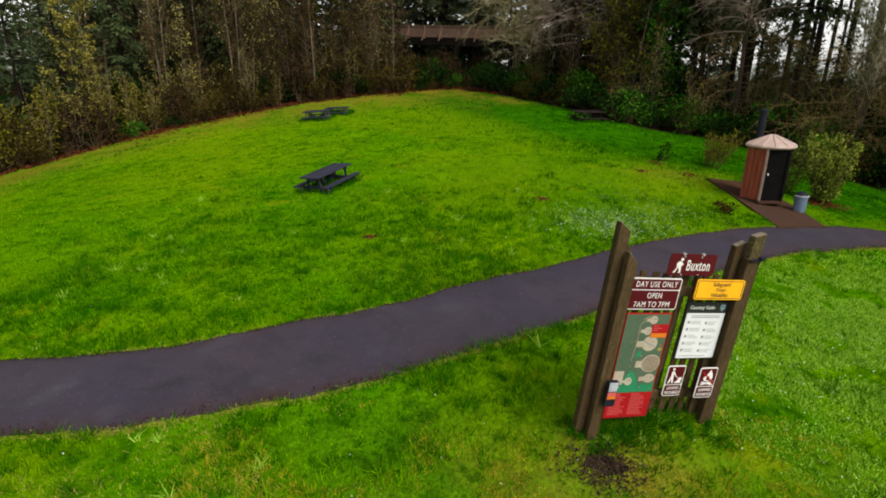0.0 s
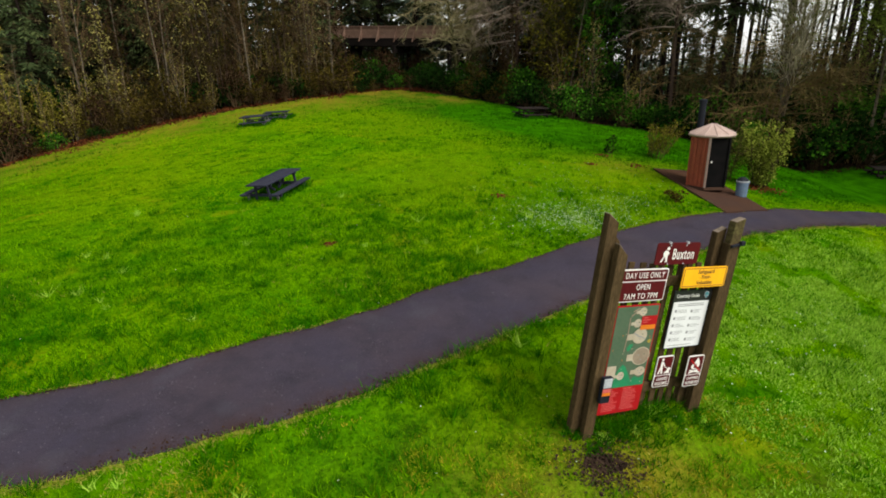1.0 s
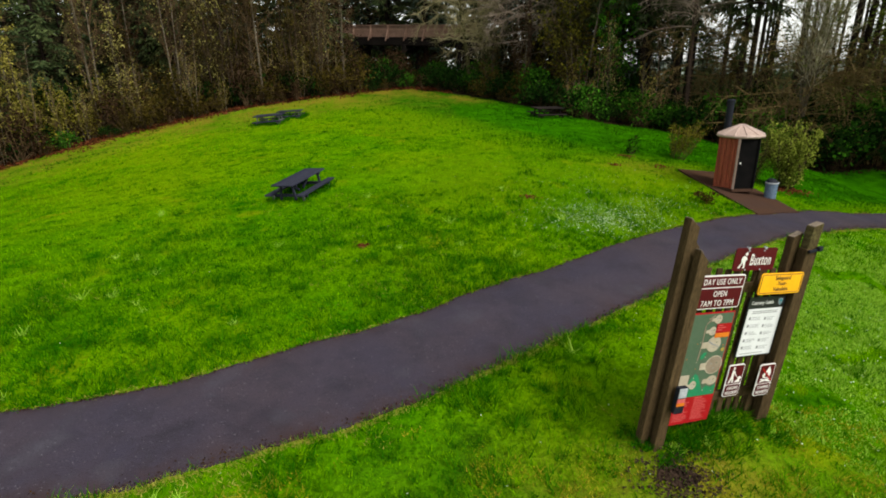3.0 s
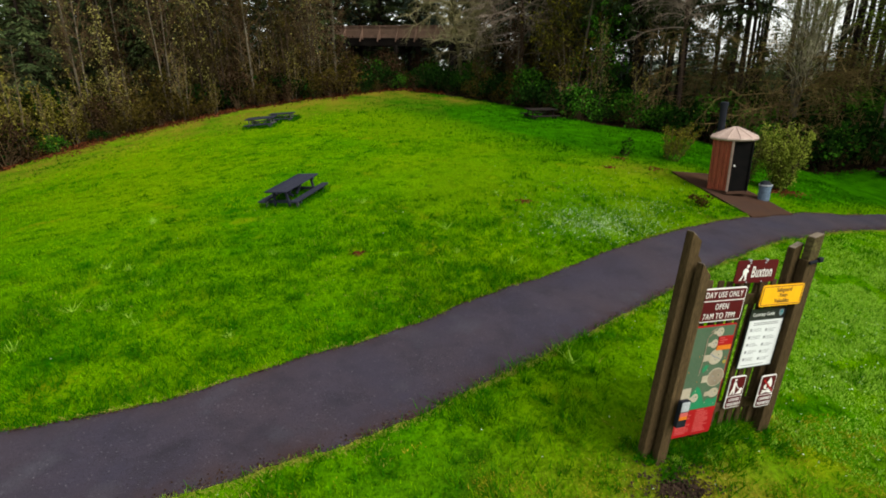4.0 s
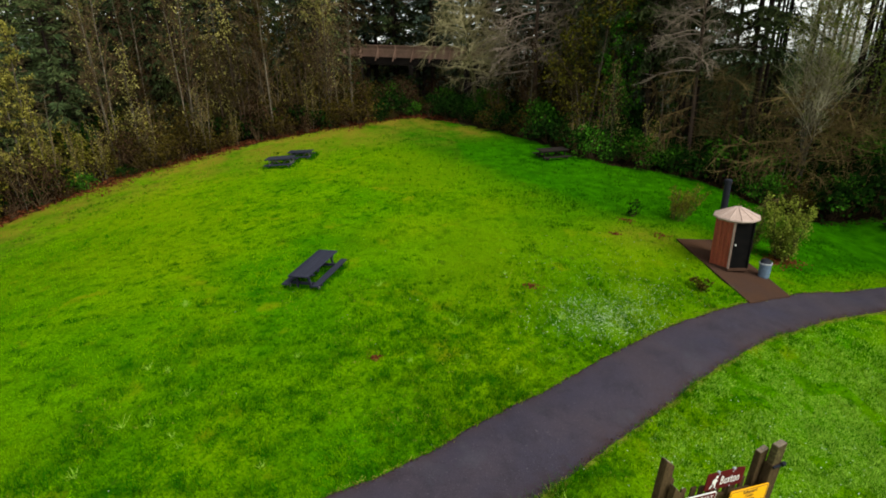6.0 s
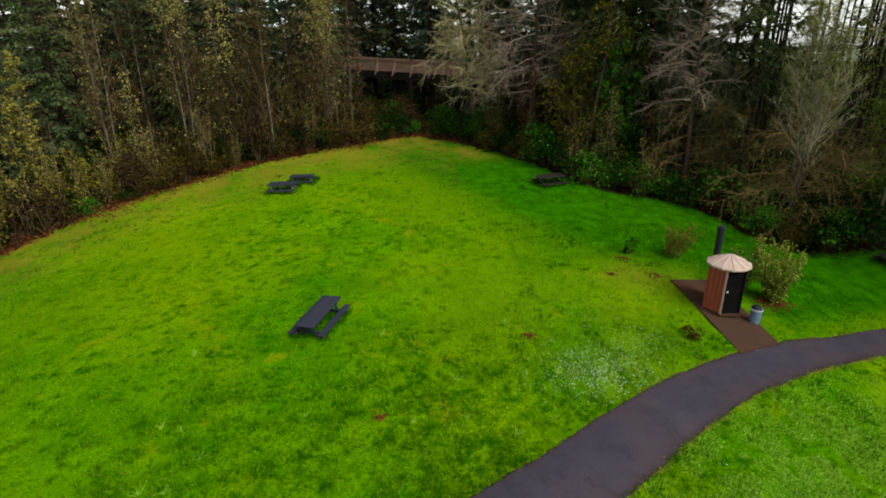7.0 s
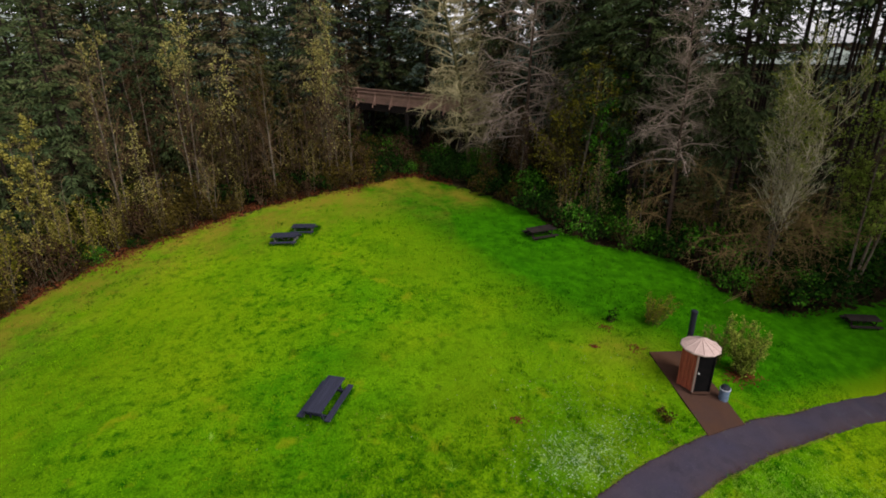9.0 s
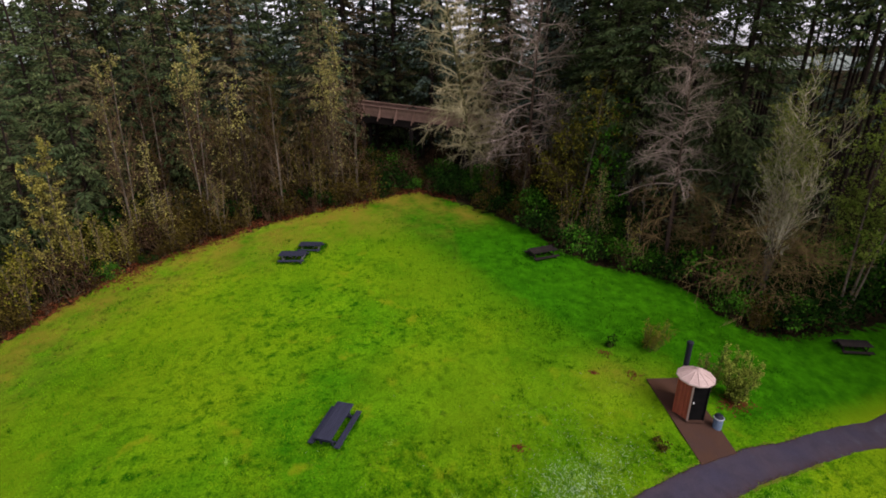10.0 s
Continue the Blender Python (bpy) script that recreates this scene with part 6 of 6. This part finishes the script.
blades("grass_tufts", xy[keep], 0.12, 0.008, 4, M_TUFT, "lush darker green tufts along the path and sign", 4, tilt=0.6)
rgp = np.random.default_rng(61)
pale = rgp.normal(size=(62000, 2)) * np.array([3.6, 2.6]) + np.array([8.4, 8.4])
pale = pale[(pale[:, 1] < smooth_edge(LOWER, pale[:, 0]) - 0.1) & (patches(pale[:, 0], pale[:, 1], 0.5, 62) * (0.4 + patches(pale[:, 0], pale[:, 1], 1.4, 63)) > 0.22) & (pale[:, 0] > 3.4)]
blades("grass", pale, 0.06, 0.011, 2, M_TUFT_PALE, "pale green clover-rich grass before the path", 64)
dry = rgp.uniform((-3.5, 3.2), (6.5, 6.4), (9000, 2))
dry = dry[(dry[:, 1] < smooth_edge(LOWER, dry[:, 0]) - 0.5) & (patches(dry[:, 0], dry[:, 1], 0.45, 65) * patches(dry[:, 0], dry[:, 1], 1.5, 66) > 0.33)]
blades("dry_grass", dry, 0.05, 0.008, 3, M_STRAW_ORANGE, "orange-yellow dry grass in thin patches before the sign", 67, tilt=0.7)

# rosettes of longer blades, thickest near the path and at the foot of the sign
rgt = np.random.default_rng(51)
xy = field(15000, -8, 11, 3, 17, 52)
edge = np.minimum(np.abs(xy[:, 1] - smooth_edge(UPPER, xy[:, 0])), np.abs(xy[:, 1] - smooth_edge(LOWER, xy[:, 0])))
foot = np.hypot((xy[:, 0] - 2.55) / 1.2, (xy[:, 1] - 5.8) / 0.4) < 1
odds = (0.02 + 0.10 * np.exp(-edge / 0.8)) * 2.2 * patches(xy[:, 0], xy[:, 1], 1.1, 53) + 0.75 * foot
xy = xy[(odds > rgt.random(len(xy))) & (edge > 0.12)]
deep_green = rgt.random(len(xy)) < 0.62
pale_green = ~deep_green & (rgt.random(len(xy)) < 0.3)
for which, mat, words in ((deep_green, M_TUFT, "longer dark green tufts of grass and weeds"), (pale_green, M_TUFT_PALE, "longer pale green tufts of grass"), (~deep_green & ~pale_green, M_BLADE, "longer bright green tufts of grass")):
    blades("grass_tufts", xy[which], 0.13, 0.007, 22, mat, words, 54, tilt=0.75)

u = rgt.uniform(-0.2, 2.1, 150)
foot_line = np.stack([1.56 + 0.970 * u + rgt.normal(size=150) * 0.05, 5.565 + 0.244 * u - 0.03 + rgt.normal(size=150) * 0.15], -1)
blades("grass_tufts", foot_line[::2], 0.15, 0.010, 16, M_TUFT, "dark green weeds round the foot of the sign", 55, tilt=0.7)

under = np.random.default_rng(31)
for (cx, cy), turned in (((-3.95, 17.08), 66), ((-7.58, 32.3), -14), ((-6.6, 33.5), -14)):
    q = under.uniform((-0.95, -0.7), (0.95, 0.7), (420, 2))
    c, s_ = math.cos(radians(turned)), math.sin(radians(turned))
    blades("grass_tufts", np.stack([cx + c * q[:, 0] - s_ * q[:, 1], cy + s_ * q[:, 0] + c * q[:, 1]], -1), 0.17, 0.012, 3, M_TUFT, "long dark unmown grass under a picnic table", 32, tilt=0.4)
xy = field(40000, -20, 20, 12, 40, 5)
keep = (patches(xy[:, 0], xy[:, 1], 0.7, 10) ** 3 * patches(xy[:, 0], xy[:, 1], 3.0, 11)) > 0.5 * np.random.default_rng(4).random(len(xy)) + 0.13
blades("grass_tufts", xy[keep], 0.085, 0.016, 3, M_BLADE_TUFT_SHADE, "darker green tufts over the open lawn", 5, tilt=0.6)

# straw-coloured dead grass: along the path's edges and in thin patches
xy = field(60000, -9, 14, 2.5, 16.5, 6)
edge = np.minimum(np.abs(xy[:, 1] - smooth_edge(UPPER, xy[:, 0]) - ragged(xy[:, 0], 1.0)), np.abs(xy[:, 1] - smooth_edge(LOWER, xy[:, 0]) - ragged(xy[:, 0], 2.0)))
thin = patches(xy[:, 0], xy[:, 1], 0.9, 17) * patches(xy[:, 0], xy[:, 1], 2.6, 18)
ring = np.exp(-((np.hypot((xy[:, 0] - 1.9) / 0.9, (xy[:, 1] - 5.2) / 0.6) - 0.8) / 0.4) ** 2)
chance = 0.9 * (edge < 0.07) + np.where(xy[:, 1] < 6.5, 0.9, 0.12) * np.clip(thin - 0.34, 0, 1) * 4 + 0.35 * ring
blades("dry_grass", xy[chance > np.random.default_rng(7).random(len(xy))], 0.05, 0.007, 3, M_STRAW, "straw-yellow dry grass in thin patches and path edges", 7, tilt=0.7)

xs = np.random.default_rng(41).uniform(-9, 15, 9000)
rgn = np.random.default_rng(42)
low_side = rgn.random(9000) < 0.68
ys = np.where(low_side, smooth_edge(LOWER, xs) + ragged(xs, 2.0) - np.abs(rgn.normal(size=9000)) * 0.045 - 0.01, smooth_edge(UPPER, xs) + ragged(xs, 1.0) + np.abs(rgn.normal(size=9000)) * 0.05)
fringe = patches(xs, ys, 0.6, 19) + 0.25 * low_side > 0.45
blades("dry_grass", np.stack([xs, ys], -1)[fringe], 0.026, 0.009, 3, M_STRAW, "pale yellow fringe of dry grass along the asphalt", 43, tilt=0.9)

# pale clover and daisies in loose drifts
rgf = np.random.default_rng(12)
drifts = np.concatenate([rgf.normal(size=(2200, 2)) * np.array([0.95, 0.60]) + np.array([4.5, 13.6]),
                         rgf.normal(size=(420, 2)) * np.array([1.0, 0.5]) + np.array([6.2, 14.8]),
                         rgf.normal(size=(260, 2)) * np.array([1.4, 1.2]) + np.array([5.4, 16.4]),
                         rgf.normal(size=(650, 2)) * np.array([2.4, 1.6]) + np.array([6.6, 7.6]),
                         rgf.uniform((-7, 3), (9, 20), (150, 2))])
drifts = drifts[~on_path(drifts[:, 0], drifts[:, 1], 0.05) & ~on_pad(drifts[:, 0], drifts[:, 1], 0.1)]
flakes("clover_flowers", drifts, 0.0145, 0.06, M_FLOWER, "tiny white clover flowers scattered in the grass", 13, "flowers")

# red-brown leaf litter along the wooded edge
xy = np.stack([rgf.uniform(-26, 4, 110000), rgf.uniform(22, 43, 110000)], -1)
d = lawn_depth(xy[:, 0], xy[:, 1])
wide = (0.4 + 2.9 * patches(xy[:, 0], xy[:, 1], 2.5, 14) ** 1.5) * np.where(xy[:, 0] > -3, 0.5, 1.0)
keep = (d > -1.2) & (d < wide) & (rgf.random(len(xy)) < 0.75 * np.clip(1.1 - np.maximum(d, 0) / wide, 0.03, 1) ** 2.6)
flakes("leaf_litter", xy[keep], 0.07, 0.05, M_LEAF_RED, "red-brown fallen leaves along the edge of the woods", 15, "leaf litter")
xy = np.stack([rgf.uniform(8, 24, 20000), rgf.uniform(22, 34, 20000)], -1)
d = lawn_depth(xy[:, 0], xy[:, 1])
keep = (d > -1.0) & (d < 0.7 * patches(xy[:, 0], xy[:, 1], 2.0, 15)) & (rgf.random(len(xy)) < 0.6)
flakes("leaf_litter", xy[keep], 0.06, 0.05, M_LEAF_BROWN, "brown fallen leaves under the shrubs", 16, "leaf litter")

q = rgf.normal(size=(420, 2)) * np.array([0.42, 0.30]) + np.array([13.15, 17.7])
flakes("leaf_litter", q, 0.045, 0.06, M_LEAF_RED, "red-brown dead leaves under the bush", 19, "leaf litter")

# small brown patches of dead leaves and bare earth in the open lawn
for x, y, r in ((2.85, 15.43, 0.12), (9.15, 19.25, 0.22), (8.45, 20.83, 0.18), (7.33, 19.5, 0.10), (-2.0, 12.28, 0.07)):
    q = rgf.normal(size=(60, 2)) * np.array([r, 0.7 * r]) + np.array([x, y])
    flakes("dead_leaves", q, 0.04, 0.05, M_LEAF_RED, "small patch of red-brown dead leaves in the grass", 20, "leaf litter")

# brown leaf crumbs along the asphalt's edges
xs = rgf.uniform(-9, 15, 5200)
side = rgf.random(5200) < 0.5
ys = np.where(side, smooth_edge(UPPER, xs) + ragged(xs, 1.0) - np.abs(rgf.normal(size=5200)) * 0.035, smooth_edge(LOWER, xs) + ragged(xs, 2.0) + np.abs(rgf.normal(size=5200)) * 0.09)
flakes("leaf_crumbs", np.stack([xs, ys], -1), 0.013, 0.04, M_LEAF_BROWN, "brown leaf crumbs along the path's edges", 18, "leaf litter")

# the bare patch before the sign, with crumbs of soil
bm = bmesh.new()
rim = []
for i in range(40):
    a = 2 * math.pi * i / 40
    r = 1 + 0.14 * math.sin(3 * a + 1) + 0.09 * math.sin(7 * a) + 0.05 * math.sin(13 * a)
    rim.append((1.85 + 0.27 * r * math.cos(a), 5.15 + 0.18 * r * math.sin(a)))
outer = [bm.verts.new((x, y, ground_z(x, y) + 0.006)) for x, y in rim]
inner = [bm.verts.new((1.85 + 0.5 * (x - 1.85), 5.15 + 0.5 * (y - 5.15), ground_z(1.85 + 0.5 * (x - 1.85), 5.15 + 0.5 * (y - 5.15)) + 0.012)) for x, y in rim]
for i in range(40):
    bm.faces.new((outer[i], outer[(i + 1) % 40], inner[(i + 1) % 40], inner[i]))
bm.faces.new(inner)
tagged(part("bare_soil", bm, M_SOIL, smooth=True), "dark bare soil patch in the grass before the sign", "soil", kind="structure")
q = rgf.normal(size=(1000, 2)) * np.array([0.26, 0.16]) + np.array([1.85, 5.15])
flakes("soil_crumbs", q, 0.020, 0.045, M_SOIL, "loose crumbs of damp soil", 17, "soil")
